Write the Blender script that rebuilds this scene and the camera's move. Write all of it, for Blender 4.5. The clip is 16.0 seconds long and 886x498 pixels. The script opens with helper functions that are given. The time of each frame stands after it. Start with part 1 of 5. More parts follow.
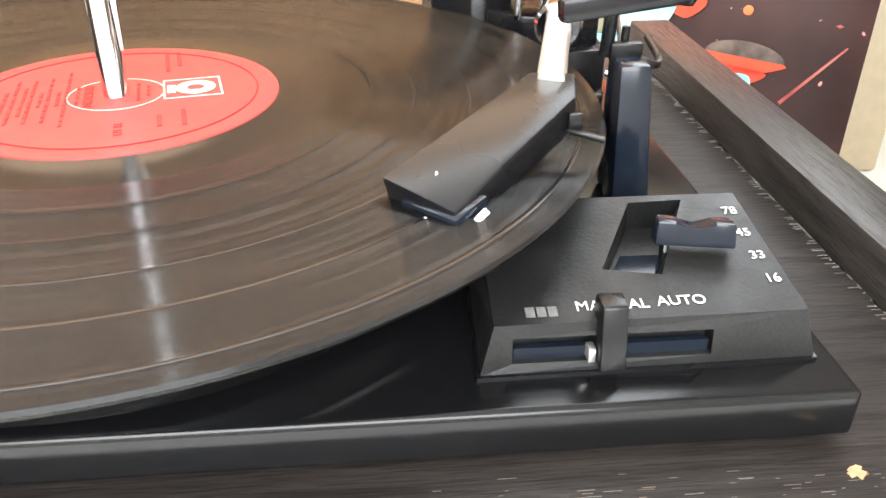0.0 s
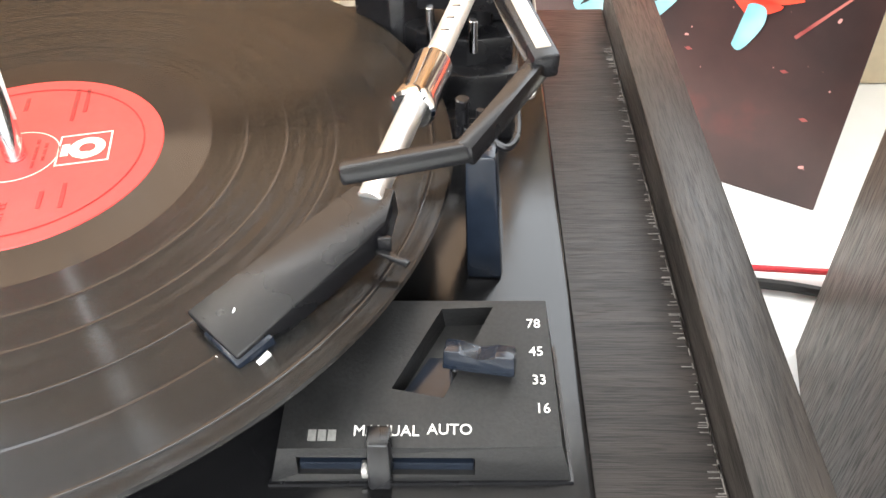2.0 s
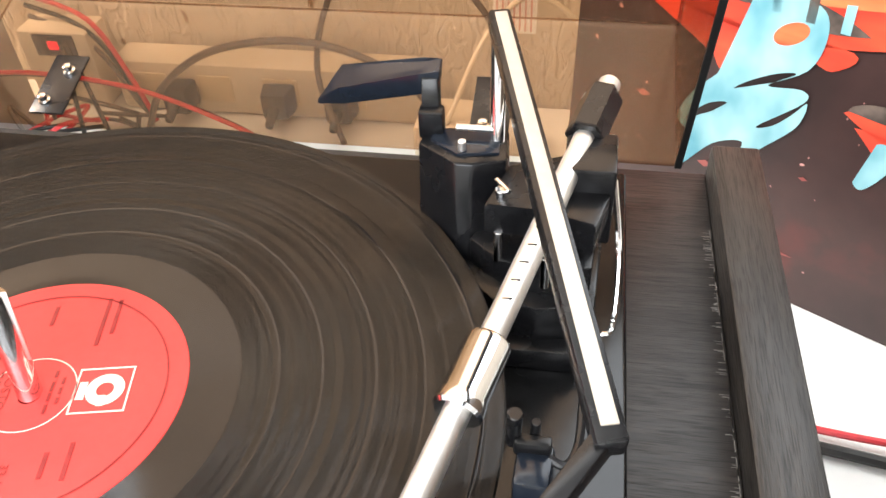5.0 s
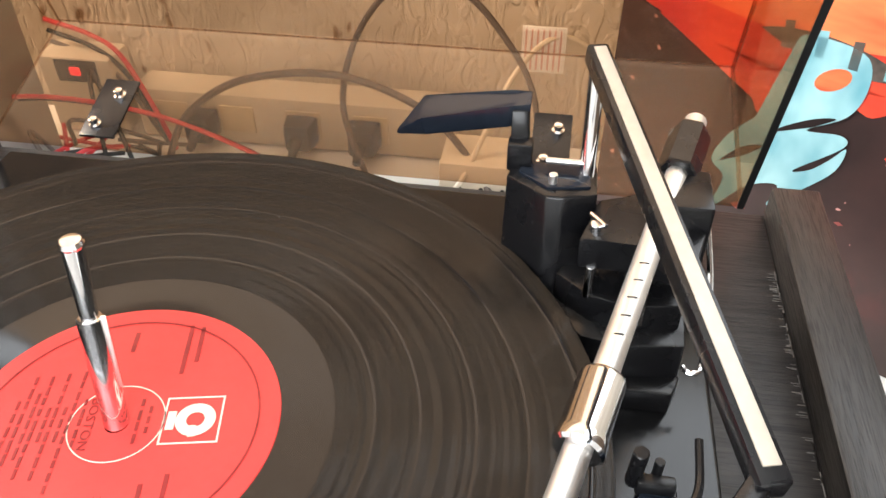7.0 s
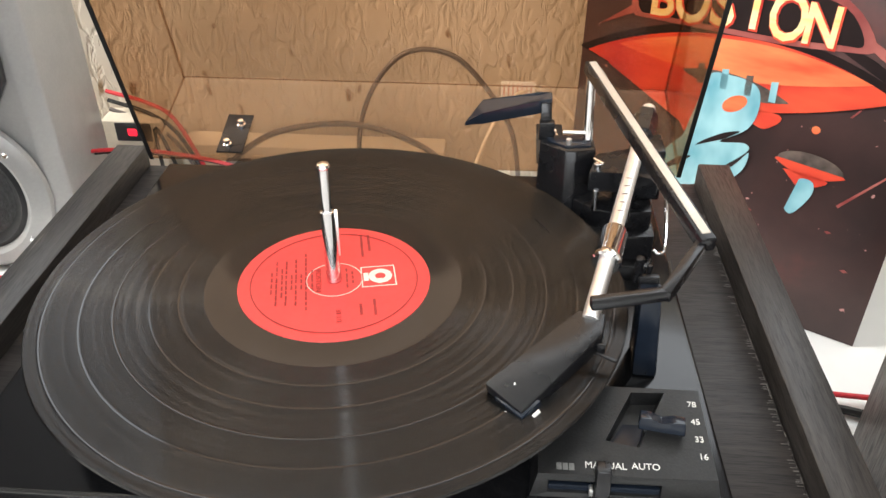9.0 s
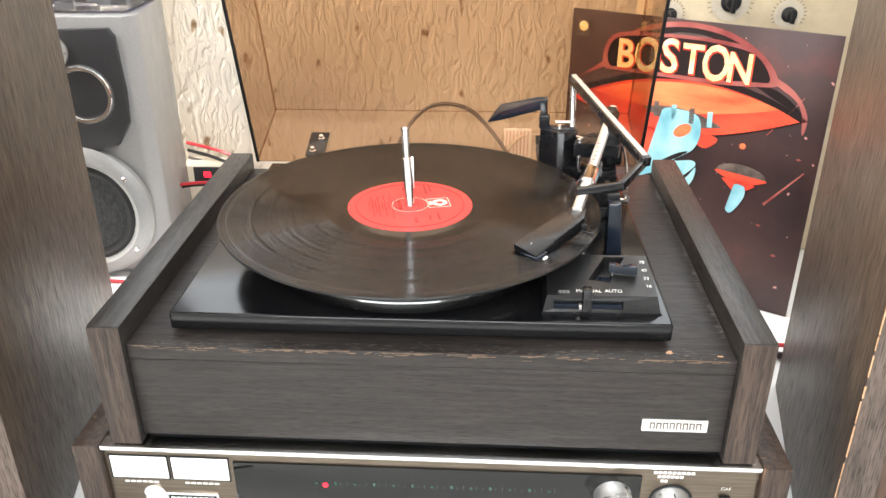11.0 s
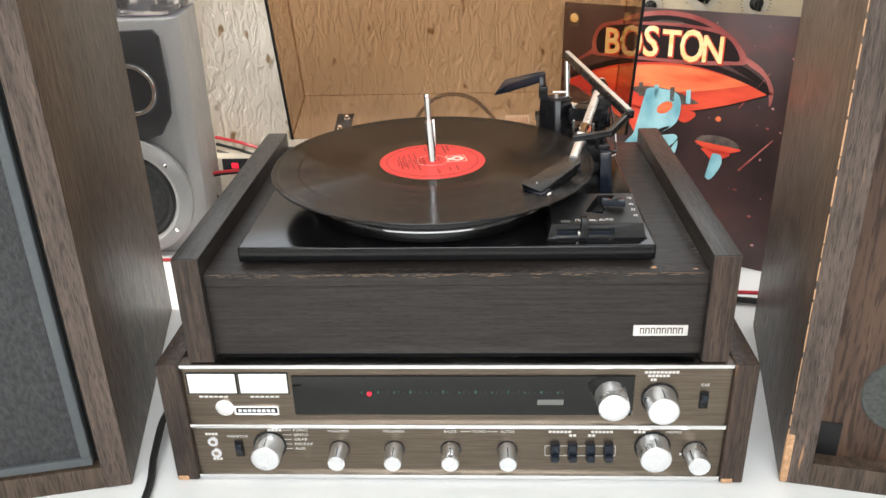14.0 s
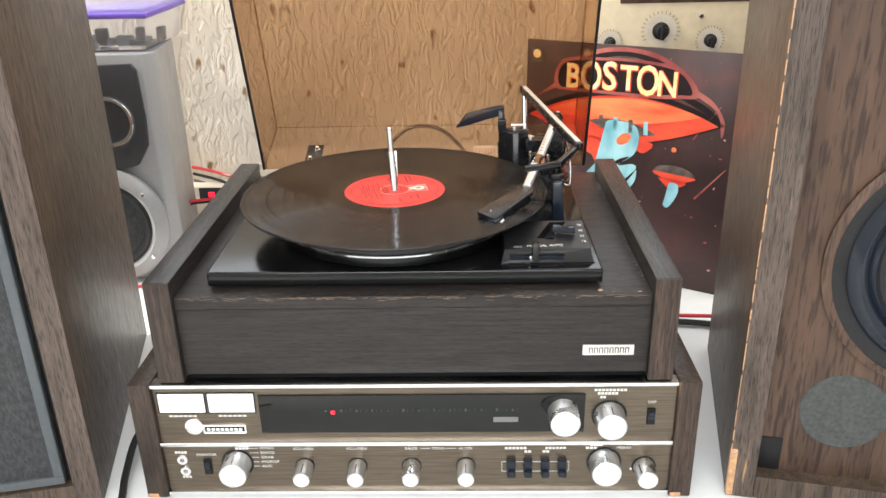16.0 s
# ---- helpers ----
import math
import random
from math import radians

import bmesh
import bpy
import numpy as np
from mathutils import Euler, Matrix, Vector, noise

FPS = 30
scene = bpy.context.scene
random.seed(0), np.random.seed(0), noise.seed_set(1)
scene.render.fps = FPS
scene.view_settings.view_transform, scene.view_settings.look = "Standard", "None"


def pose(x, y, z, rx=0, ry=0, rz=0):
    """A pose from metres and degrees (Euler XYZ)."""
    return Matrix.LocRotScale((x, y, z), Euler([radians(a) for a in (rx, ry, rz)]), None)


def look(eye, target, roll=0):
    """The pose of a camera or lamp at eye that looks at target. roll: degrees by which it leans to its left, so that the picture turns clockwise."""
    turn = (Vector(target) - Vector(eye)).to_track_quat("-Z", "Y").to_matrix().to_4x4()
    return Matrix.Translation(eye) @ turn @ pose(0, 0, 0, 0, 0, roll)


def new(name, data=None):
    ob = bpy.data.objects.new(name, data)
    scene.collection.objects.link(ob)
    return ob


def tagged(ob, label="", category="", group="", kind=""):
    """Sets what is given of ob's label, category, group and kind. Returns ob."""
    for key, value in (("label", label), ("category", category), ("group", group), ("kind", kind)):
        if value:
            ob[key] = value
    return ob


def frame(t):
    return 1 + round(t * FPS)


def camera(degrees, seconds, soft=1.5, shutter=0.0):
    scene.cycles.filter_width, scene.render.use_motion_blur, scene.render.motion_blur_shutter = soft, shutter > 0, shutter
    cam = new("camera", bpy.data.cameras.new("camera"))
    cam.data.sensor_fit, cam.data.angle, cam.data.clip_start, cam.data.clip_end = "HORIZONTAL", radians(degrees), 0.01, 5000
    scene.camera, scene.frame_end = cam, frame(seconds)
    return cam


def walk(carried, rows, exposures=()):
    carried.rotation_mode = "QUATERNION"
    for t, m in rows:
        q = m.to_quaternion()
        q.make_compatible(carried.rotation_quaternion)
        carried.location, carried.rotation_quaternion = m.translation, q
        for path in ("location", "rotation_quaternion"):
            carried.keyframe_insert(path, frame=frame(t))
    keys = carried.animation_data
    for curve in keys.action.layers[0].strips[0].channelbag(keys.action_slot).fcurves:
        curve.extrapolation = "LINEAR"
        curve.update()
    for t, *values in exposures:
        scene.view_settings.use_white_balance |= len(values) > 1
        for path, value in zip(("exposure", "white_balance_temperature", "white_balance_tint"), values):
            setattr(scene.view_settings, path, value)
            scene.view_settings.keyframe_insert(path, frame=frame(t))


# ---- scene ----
cam = camera(56.80, 16.0)
# seconds, eye, a point one metre ahead, roll in degrees
PATH = [
    (0, (0.0779, -0.2545, 0.3534), (0.1631, 0.6059, -0.1491), 0.55),
    (0.2, (0.0829, -0.2506, 0.3658), (0.2057, 0.5678, -0.1956), 3.56),
    (0.5, (0.1088, -0.2713, 0.3715), (0.1469, 0.5618, -0.1804), 1.76),
    (1, (0.1308, -0.2923, 0.3954), (0.0895, 0.5195, -0.1871), -1.08),
    (1.5, (0.1539, -0.2777, 0.4058), (0.0840, 0.4963, -0.2235), -1.55),
    (2, (0.1570, -0.2265, 0.4296), (0.1231, 0.5099, -0.2462), -1.95),
    (2.5, (0.1409, -0.1943, 0.4385), (0.1305, 0.5408, -0.2394), -1.18),
    (3, (0.1254, -0.1740, 0.4491), (0.1458, 0.5440, -0.2467), 0.72),
    (3.5, (0.1308, -0.1622, 0.4579), (0.1725, 0.5685, -0.2235), 3.61),
    (4, (0.1515, -0.1423, 0.4658), (0.0878, 0.5710, -0.2322), -0.98),
    (4.5, (0.1632, -0.1362, 0.4710), (0.0265, 0.5776, -0.2160), -3.32),
    (7, (0.1245, -0.1406, 0.4673), (0.0013, 0.6166, -0.1741), -0.24),
    (7.5, (0.0919, -0.1511, 0.4603), (-0.0023, 0.6198, -0.1696), 1.34),
    (8, (0.0822, -0.2058, 0.4821), (-0.0019, 0.5855, -0.1235), 0.57),
    (8.5, (0.0814, -0.2731, 0.5133), (0.0186, 0.5351, -0.0723), 0.35),
    (11, (0.0612, -0.6025, 0.5263), (0.0094, 0.2915, 0.0812), -0.28),
    (11.5, (0.0268, -0.6552, 0.5305), (0.0343, 0.2436, 0.0921), 0.27),
    (12, (0.0229, -0.6937, 0.5262), (0.0190, 0.2072, 0.0921), -1.05),
    (12.5, (0.0428, -0.7341, 0.5168), (0.0129, 0.1703, 0.0913), -2.75),
    (13, (0.0341, -0.7478, 0.5175), (-0.0318, 0.1546, 0.0916), -2.62),
    (13.5, (0.0387, -0.7415, 0.5172), (-0.0221, 0.1617, 0.0923), -2.35),
    (14, (0.0461, -0.7380, 0.5194), (-0.0012, 0.1661, 0.0947), -1.71),
    (14.5, (0.0484, -0.7418, 0.5206), (0.0029, 0.1661, 0.1038), -1.61),
    (15, (0.0427, -0.7511, 0.5236), (-0.0009, 0.1606, 0.1151), -1.57),
    (15.5, (0.0473, -0.7596, 0.5256), (0.0037, 0.1530, 0.1191), -1.43),
    (16, (0.0704, -0.7741, 0.5319), (0.0424, 0.1449, 0.1385), -1.32),
]
walk(cam, [(r[0], look(*r[1:])) for r in PATH], [(0.0, 1.15), (0.8, 1.35), (1.5, 1.2), (2.5, 0.85), (3.5, 0.65), (4.5, 0.6), (7.0, 0.3), (8.5, 0.05), (11.0, 0.5), (12.5, 0.05), (14.5, -0.18), (16.0, 0.05)])

# ---- light: one wide window behind the viewer, a bright room ----
world = bpy.data.worlds.new("world")
scene.world = world
world.use_nodes = True
world.node_tree.nodes["Background"].inputs[0].default_value = (0.75, 0.85, 1.0, 1)
world.node_tree.nodes["Background"].inputs[1].default_value = 0.6


def window_lamp(name, m, w, h, power, colour):
    d = bpy.data.lights.new(name, "AREA")
    d.shape, d.size, d.size_y, d.energy, d.color = "RECTANGLE", w, h, power, colour
    ob = new(name, d)
    ob.matrix_world = m
    return ob


window_lamp("window_light", look((-1.86, 0.20, 1.62), (0.0, 0.0, 0.26)), 0.50, 0.46, 80, (1.0, 0.985, 0.95))
window_lamp("window_light", look((0.0, -1.86, 1.28), (0.05, 0.0, 0.2)), 1.9, 1.05, 46, (0.955, 0.98, 1.0))
window_lamp("window_light", look((0.1, 0.61, 1.17), (0.1, -0.9, 0.55)), 2.0, 0.95, 21, (0.94, 0.975, 1.0))

# ---- materials ----


def nodes_of(name, rough=0.5, metal=0.0, colour=(0.5, 0.5, 0.5)):
    m = bpy.data.materials.new(name)
    m.use_nodes = True
    nt = m.node_tree
    b = nt.nodes["Principled BSDF"]
    b.inputs["Base Color"].default_value = (*colour, 1)
    b.inputs["Roughness"].default_value = rough
    b.inputs["Metallic"].default_value = metal
    return m, nt, b


def tex(nt, scale, detail=4.0, stretch=(1, 1, 1), kind="ShaderNodeTexNoise", rot=(0, 0, 0)):
    co = nt.nodes.new("ShaderNodeTexCoord")
    mp = nt.nodes.new("ShaderNodeMapping")
    mp.inputs["Scale"].default_value = stretch
    mp.inputs["Rotation"].default_value = rot
    n = nt.nodes.new(kind)
    n.inputs["Scale"].default_value = scale
    if kind == "ShaderNodeTexNoise":
        n.inputs["Detail"].default_value = detail
    nt.links.new(co.outputs["Object"], mp.inputs[0])
    nt.links.new(mp.outputs[0], n.inputs["Vector"])
    return n


def ramp(nt, src, stops):
    r = nt.nodes.new("ShaderNodeValToRGB")
    el = r.color_ramp.elements
    while len(el) < len(stops):
        el.new(0.5)
    for e, (p, c) in zip(el, stops):
        e.position = p
        e.color = (*c, 1) if len(c) == 3 else c
    nt.links.new(src, r.inputs[0])
    return r


def bump(nt, b, src, strength, dist=0.001):
    n = nt.nodes.new("ShaderNodeBump")
    n.inputs["Strength"].default_value = strength
    n.inputs["Distance"].default_value = dist
    nt.links.new(src, n.inputs["Height"])
    nt.links.new(n.outputs[0], b.inputs["Normal"])
    return n


def mix(nt, fac, a, b_, mode="MIX"):
    m = nt.nodes.new("ShaderNodeMix")
    m.data_type, m.blend_type = "RGBA", mode
    for sock, v in ((m.inputs[0], fac), (m.inputs[6], a), (m.inputs[7], b_)):
        if isinstance(v, (int, float)):
            sock.default_value = v
        elif isinstance(v, tuple):
            sock.default_value = (*v, 1)
        else:
            nt.links.new(v, sock)
    return m.outputs[2]


def wood(name, dark, light, worn, grain=(3, 60, 60), rough=0.42, wear=0.64):
    """Veneer with long grain, pores and pale worn specks; grain runs along the axis with the small stretch."""
    m, nt, b = nodes_of(name, rough)
    g = tex(nt, 4.0, 6, grain)
    r = ramp(nt, g.outputs[0], [(0.3, dark), (0.72, light)])
    p = tex(nt, 14.0, 3, tuple(v * 1.6 for v in grain))
    pr = ramp(nt, p.outputs[0], [(0.38, (0.45, 0.45, 0.45)), (0.5, (1, 1, 1))])
    c = mix(nt, 1.0, r.outputs[0], pr.outputs[0], "MULTIPLY")
    w = tex(nt, 9.0, 8, tuple(max(1.0, v * 0.25) for v in grain))
    wr = ramp(nt, w.outputs[0], [(wear, (0, 0, 0)), (wear + 0.1, (1, 1, 1))])
    c = mix(nt, wr.outputs[0], c, worn)
    big = tex(nt, 3.0, 2)
    br = ramp(nt, big.outputs[0], [(0.3, (0.8, 0.8, 0.8)), (0.7, (1.15, 1.12, 1.1))])
    c = mix(nt, 1.0, c, br.outputs[0], "MULTIPLY")
    nt.links.new(c, b.inputs["Base Color"])
    rr = ramp(nt, p.outputs[0], [(0.3, (rough + 0.2,) * 3), (0.6, (rough,) * 3)])
    nt.links.new(rr.outputs[0], b.inputs["Roughness"])
    b.inputs["Specular IOR Level"].default_value = 0.4
    bump(nt, b, p.outputs[0], 0.25, 0.0006)
    return m


def plain(name, colour, rough=0.4, metal=0.0, grain=0.06, scale=120.0, bumps=0.05, coat=0.0):
    """Paint, plastic or metal with faint mottling, dust and fine relief."""
    m, nt, b = nodes_of(name, rough, metal, colour)
    n = tex(nt, scale, 5)
    lo, hi = tuple(v * (1 - grain) for v in colour), tuple(min(1.0, v * (1 + grain)) for v in colour)
    r = ramp(nt, n.outputs[0], [(0.3, lo), (0.7, hi)])
    nt.links.new(r.outputs[0], b.inputs["Base Color"])
    n2 = tex(nt, scale * 0.12, 4)
    rr = ramp(nt, n2.outputs[0], [(0.3, (max(0.02, rough * 0.8),) * 3), (0.75, (min(1, rough * 1.25),) * 3)])
    nt.links.new(rr.outputs[0], b.inputs["Roughness"])
    b.inputs["Coat Weight"].default_value = coat
    if max(colour) < 0.05:
        b.inputs["Specular IOR Level"].default_value = 0.38
    if bumps:
        bump(nt, b, n.outputs[0], bumps, 0.0004)
    return m


M_WOOD_X = wood("dark_veneer_across", (0.010, 0.0078, 0.0068), (0.034, 0.028, 0.025), (0.17, 0.135, 0.105), (4, 90, 90), 0.40, 0.70)
M_WOOD_Y = wood("dark_veneer_deep", (0.014, 0.012, 0.0105), (0.038, 0.033, 0.029), (0.15, 0.13, 0.11), (90, 4, 90), rough=0.36, wear=0.74)
M_WOOD_Z = wood("dark_veneer_upright", (0.022, 0.014, 0.010), (0.075, 0.048, 0.034), (0.28, 0.15, 0.08), (60, 60, 3), wear=0.67)
M_SPK_SIDE = wood("speaker_side_veneer", (0.045, 0.030, 0.020), (0.12, 0.085, 0.06), (0.22, 0.16, 0.11), (30, 30, 2), 0.38, 0.72)
M_SPK_EDGE = wood("speaker_edge_veneer", (0.05, 0.036, 0.028), (0.14, 0.105, 0.085), (0.45, 0.25, 0.12), (50, 50, 3), 0.5, 0.66)
M_BAFFLE = wood("walnut_baffle", (0.060, 0.034, 0.022), (0.115, 0.066, 0.042), (0.15, 0.09, 0.06), (16, 16, 1.4), 0.45, 0.85)
M_RAW = plain("bare_chipped_wood", (0.52, 0.30, 0.16), 0.8, 0, 0.25, 300, 0.3)
M_DECK = plain("black_deck_enamel", (0.006, 0.006, 0.0065), 0.17, 0, 0.15, 400, 0.03)
M_PLASTIC = plain("black_plastic", (0.007, 0.007, 0.008), 0.26, 0, 0.15, 500, 0.08)
M_GLOSSY = plain("glossy_blue_black_plastic", (0.010, 0.014, 0.022), 0.16, 0, 0.1, 200, 0.02)
M_PANEL = plain("grained_black_panel", (0.012, 0.012, 0.012), 0.42, 0, 0.3, 900, 0.35)
M_CHROME = plain("chrome", (0.82, 0.82, 0.84), 0.09, 1.0, 0.03, 60, 0)
M_ALU = plain("satin_aluminium", (0.88, 0.86, 0.83), 0.42, 1.0, 0.04, 200, 0.03)
M_KNOB = plain("spun_aluminium", (0.86, 0.87, 0.88), 0.3, 1.0, 0.03, 300, 0.03)
M_STRIP = plain("champagne_strip", (0.50, 0.44, 0.37), 0.5, 0.35, 0.05, 300, 0.03)
M_TRIM = plain("bright_trim", (0.9, 0.9, 0.9), 0.2, 1.0, 0.02, 100, 0)
M_FACE = plain("bronze_anodised_face", (0.30, 0.235, 0.17), 0.34, 1.0, 0.06, 260, 0.03)
M_PRINT = plain("pale_print", (0.72, 0.70, 0.66), 0.6, 0, 0.05, 300, 0)
M_GOLDPRINT = plain("worn_print", (0.16, 0.16, 0.15), 0.6, 0, 0.2, 800, 0)
M_DARK = plain("soft_black", (0.006, 0.006, 0.006), 0.6, 0, 0.2, 300, 0.05)
M_RUBBER = plain("cone_rubber", (0.012, 0.012, 0.013), 0.5, 0, 0.2, 300, 0.05)
M_TABLE = plain("white_laminate", (0.82, 0.83, 0.82), 0.35, 0, 0.02, 30, 0.02)
M_WHITE = plain("white_window", (0.9, 0.9, 0.88), 0.4, 0, 0.02, 80, 0)
M_SILVER = plain("silver_painted_plastic", (0.33, 0.33, 0.325), 0.42, 0.15, 0.04, 300, 0.05)
M_CHAR = plain("charcoal_plastic", (0.03, 0.03, 0.032), 0.4, 0, 0.1, 300, 0.05)
M_FRAME = plain("slate_grey_plastic", (0.075, 0.085, 0.09), 0.5, 0, 0.08, 200, 0.05)
M_REDWIRE = plain("red_wire", (0.55, 0.03, 0.04), 0.4, 0, 0.1, 200, 0)
M_BLACKWIRE = plain("black_cable", (0.015, 0.014, 0.013), 0.45, 0, 0.1, 200, 0)
M_GREYWIRE = plain("grey_cable", (0.12, 0.10, 0.09), 0.5, 0, 0.1, 200, 0)
M_BEIGE = plain("cream_plastic", (0.62, 0.55, 0.44), 0.45, 0, 0.05, 150, 0.05)
M_CREAM = plain("instrument_enamel", (0.60, 0.50, 0.34), 0.4, 0, 0.06, 80, 0.05)
M_BLUE = plain("blue_plastic", (0.03, 0.06, 0.16), 0.4, 0, 0.1, 100, 0)
M_PURPLE = plain("purple_plastic", (0.16, 0.09, 0.45), 0.35, 0, 0.1, 100, 0)
M_ROOM = plain("room_paint", (0.78, 0.77, 0.75), 0.8, 0, 0.05, 20, 0.1)
M_FLOOR = plain("dark_floor", (0.10, 0.085, 0.07), 0.5, 0, 0.2, 8, 0.1)
M_LABEL = plain("red_paper", (0.72, 0.045, 0.04), 0.5, 0, 0.06, 250, 0.05)
M_INK = plain("dark_ink", (0.30, 0.018, 0.017), 0.6, 0, 0.2, 250, 0)
M_LABELWHITE = plain("cream_ink", (0.85, 0.68, 0.58), 0.6, 0, 0.05, 250, 0)


def wall_plaster():
    m, nt, b = nodes_of("combed_plaster", 0.85)
    n = tex(nt, 52.0, 3, (1.5, 1, 0.6))
    n.inputs["Distortion"].default_value = 1.0
    h = ramp(nt, n.outputs[0], [(0.40, (0.0, 0.0, 0.0)), (0.56, (1, 1, 1))])
    fine = tex(nt, 160.0, 4)
    s = tex(nt, 5.0, 4)
    c = ramp(nt, s.outputs[0], [(0.3, (0.53, 0.45, 0.355)), (0.7, (0.68, 0.62, 0.53))])
    pit = tex(nt, 38.0, 2, (1.2, 1, 0.6))
    pr = ramp(nt, pit.outputs[0], [(0.27, (0.42, 0.30, 0.19)), (0.34, (1, 1, 1))])
    col = mix(nt, 1.0, c.outputs[0], pr.outputs[0], "MULTIPLY")
    nt.links.new(col, b.inputs["Base Color"])
    hh = mix(nt, 0.12, h.outputs[0], fine.outputs[0])
    bump(nt, b, hh, 0.55, 0.004)
    return m


def smoked():
    m, nt, b = nodes_of("smoked_acrylic", 0.04)
    out = nt.nodes["Material Output"]
    tr = nt.nodes.new("ShaderNodeBsdfTransparent")
    tr.inputs[0].default_value = (0.74, 0.60, 0.475, 1)
    gl = nt.nodes.new("ShaderNodeBsdfGlossy")
    gl.inputs["Roughness"].default_value = 0.04
    lw = nt.nodes.new("ShaderNodeLayerWeight")
    lw.inputs[0].default_value = 0.5
    pw = nt.nodes.new("ShaderNodeMath")
    pw.operation = "POWER"
    pw.inputs[1].default_value = 4.0
    fr = nt.nodes.new("ShaderNodeMath")
    fr.operation = "MULTIPLY_ADD"
    fr.inputs[1].default_value, fr.inputs[2].default_value = 0.5, 0.03
    nt.links.new(lw.outputs["Facing"], pw.inputs[0])
    nt.links.new(pw.outputs[0], fr.inputs[0])
    mx = nt.nodes.new("ShaderNodeMixShader")
    nt.links.new(fr.outputs[0], mx.inputs[0])
    nt.links.new(tr.outputs[0], mx.inputs[1])
    nt.links.new(gl.outputs[0], mx.inputs[2])
    nt.links.new(mx.outputs[0], out.inputs[0])
    return m


def clear():
    m, nt, b = nodes_of("clear_plastic", 0.12, 0, (0.9, 0.9, 0.92))
    b.inputs["Transmission Weight"].default_value = 0.85
    b.inputs["IOR"].default_value = 1.2
    return m


def vinyl():
    """Grooves: ring relief and a sheen drawn out across the grooves."""
    m, nt, b = nodes_of("vinyl", 0.3, 0, (0.0045, 0.0045, 0.0045))
    co = nt.nodes.new("ShaderNodeTexCoord")
    sep = nt.nodes.new("ShaderNodeSeparateXYZ")
    cmb = nt.nodes.new("ShaderNodeCombineXYZ")
    ln = nt.nodes.new("ShaderNodeVectorMath")
    ln.operation = "LENGTH"
    nt.links.new(co.outputs["Object"], sep.inputs[0])
    nt.links.new(sep.outputs[0], cmb.inputs[0])
    nt.links.new(sep.outputs[1], cmb.inputs[1])
    nt.links.new(cmb.outputs[0], ln.inputs[0])
    band = nt.nodes.new("ShaderNodeTexNoise")
    band.noise_dimensions = "1D"
    band.inputs["Scale"].default_value = 340.0
    band.inputs["Detail"].default_value = 3
    nt.links.new(ln.outputs["Value"], band.inputs["W"])
    rr = ramp(nt, band.outputs[0], [(0.3, (0.13, 0.13, 0.13)), (0.7, (0.20, 0.20, 0.20))])
    nt.links.new(rr.outputs[0], b.inputs["Roughness"])
    # groove walls: the surface leans in and out along the radius, several times a millimetre
    def maths(op, a, c=0.0):
        n = nt.nodes.new("ShaderNodeMath")
        n.operation = op
        for k, v in enumerate((a, c)):
            if isinstance(v, float):
                n.inputs[k].default_value = v
            else:
                nt.links.new(v, n.inputs[k])
        return n.outputs[0]

    wave = maths("SINE", maths("MULTIPLY", ln.outputs["Value"], 52000.0))
    depth = ramp(nt, band.outputs[0], [(0.32, (0.40, 0.40, 0.40)), (0.66, (0.85, 0.85, 0.85))])
    lean = maths("MULTIPLY", wave, depth.outputs[0])
    out = nt.nodes.new("ShaderNodeVectorMath")
    out.operation = "NORMALIZE"
    nt.links.new(cmb.outputs[0], out.inputs[0])
    side = nt.nodes.new("ShaderNodeVectorMath")
    side.operation = "SCALE"
    nt.links.new(out.outputs[0], side.inputs[0])
    nt.links.new(lean, side.inputs["Scale"])
    geo = nt.nodes.new("ShaderNodeNewGeometry")
    add = nt.nodes.new("ShaderNodeVectorMath")
    nt.links.new(geo.outputs["Normal"], add.inputs[0])
    nt.links.new(side.outputs[0], add.inputs[1])
    unit = nt.nodes.new("ShaderNodeVectorMath")
    unit.operation = "NORMALIZE"
    nt.links.new(add.outputs[0], unit.inputs[0])
    nt.links.new(unit.outputs[0], b.inputs["Normal"])
    b.inputs["Specular IOR Level"].default_value = 0.30
    b.inputs["Coat Weight"].default_value = 0.10
    b.inputs["Coat Roughness"].default_value = 0.09
    return m


def grille():
    m, nt, b = nodes_of("grille_cloth", 0.75, 0, (0.02, 0.021, 0.022))
    n = tex(nt, 330.0, 2, (1, 1, 0.6))
    n.inputs["Distortion"].default_value = 1.5
    v = tex(nt, 300.0, 3, (1, 1, 0.5))
    r = ramp(nt, v.outputs[0], [(0.3, (0.018, 0.019, 0.020)), (0.7, (0.050, 0.052, 0.054))])
    nt.links.new(r.outputs[0], b.inputs["Base Color"])
    bump(nt, b, n.outputs[0], 1.0, 0.0016)
    return m


def brushed():
    m, nt, b = nodes_of("brushed_bronze", 0.33, 1.0)
    n = tex(nt, 30.0, 4, (1, 40, 40))
    r = ramp(nt, n.outputs[0], [(0.3, (0.125, 0.100, 0.075)), (0.7, (0.19, 0.155, 0.12))])
    nt.links.new(r.outputs[0], b.inputs["Base Color"])
    bump(nt, b, n.outputs[0], 0.05, 0.0003)
    return m


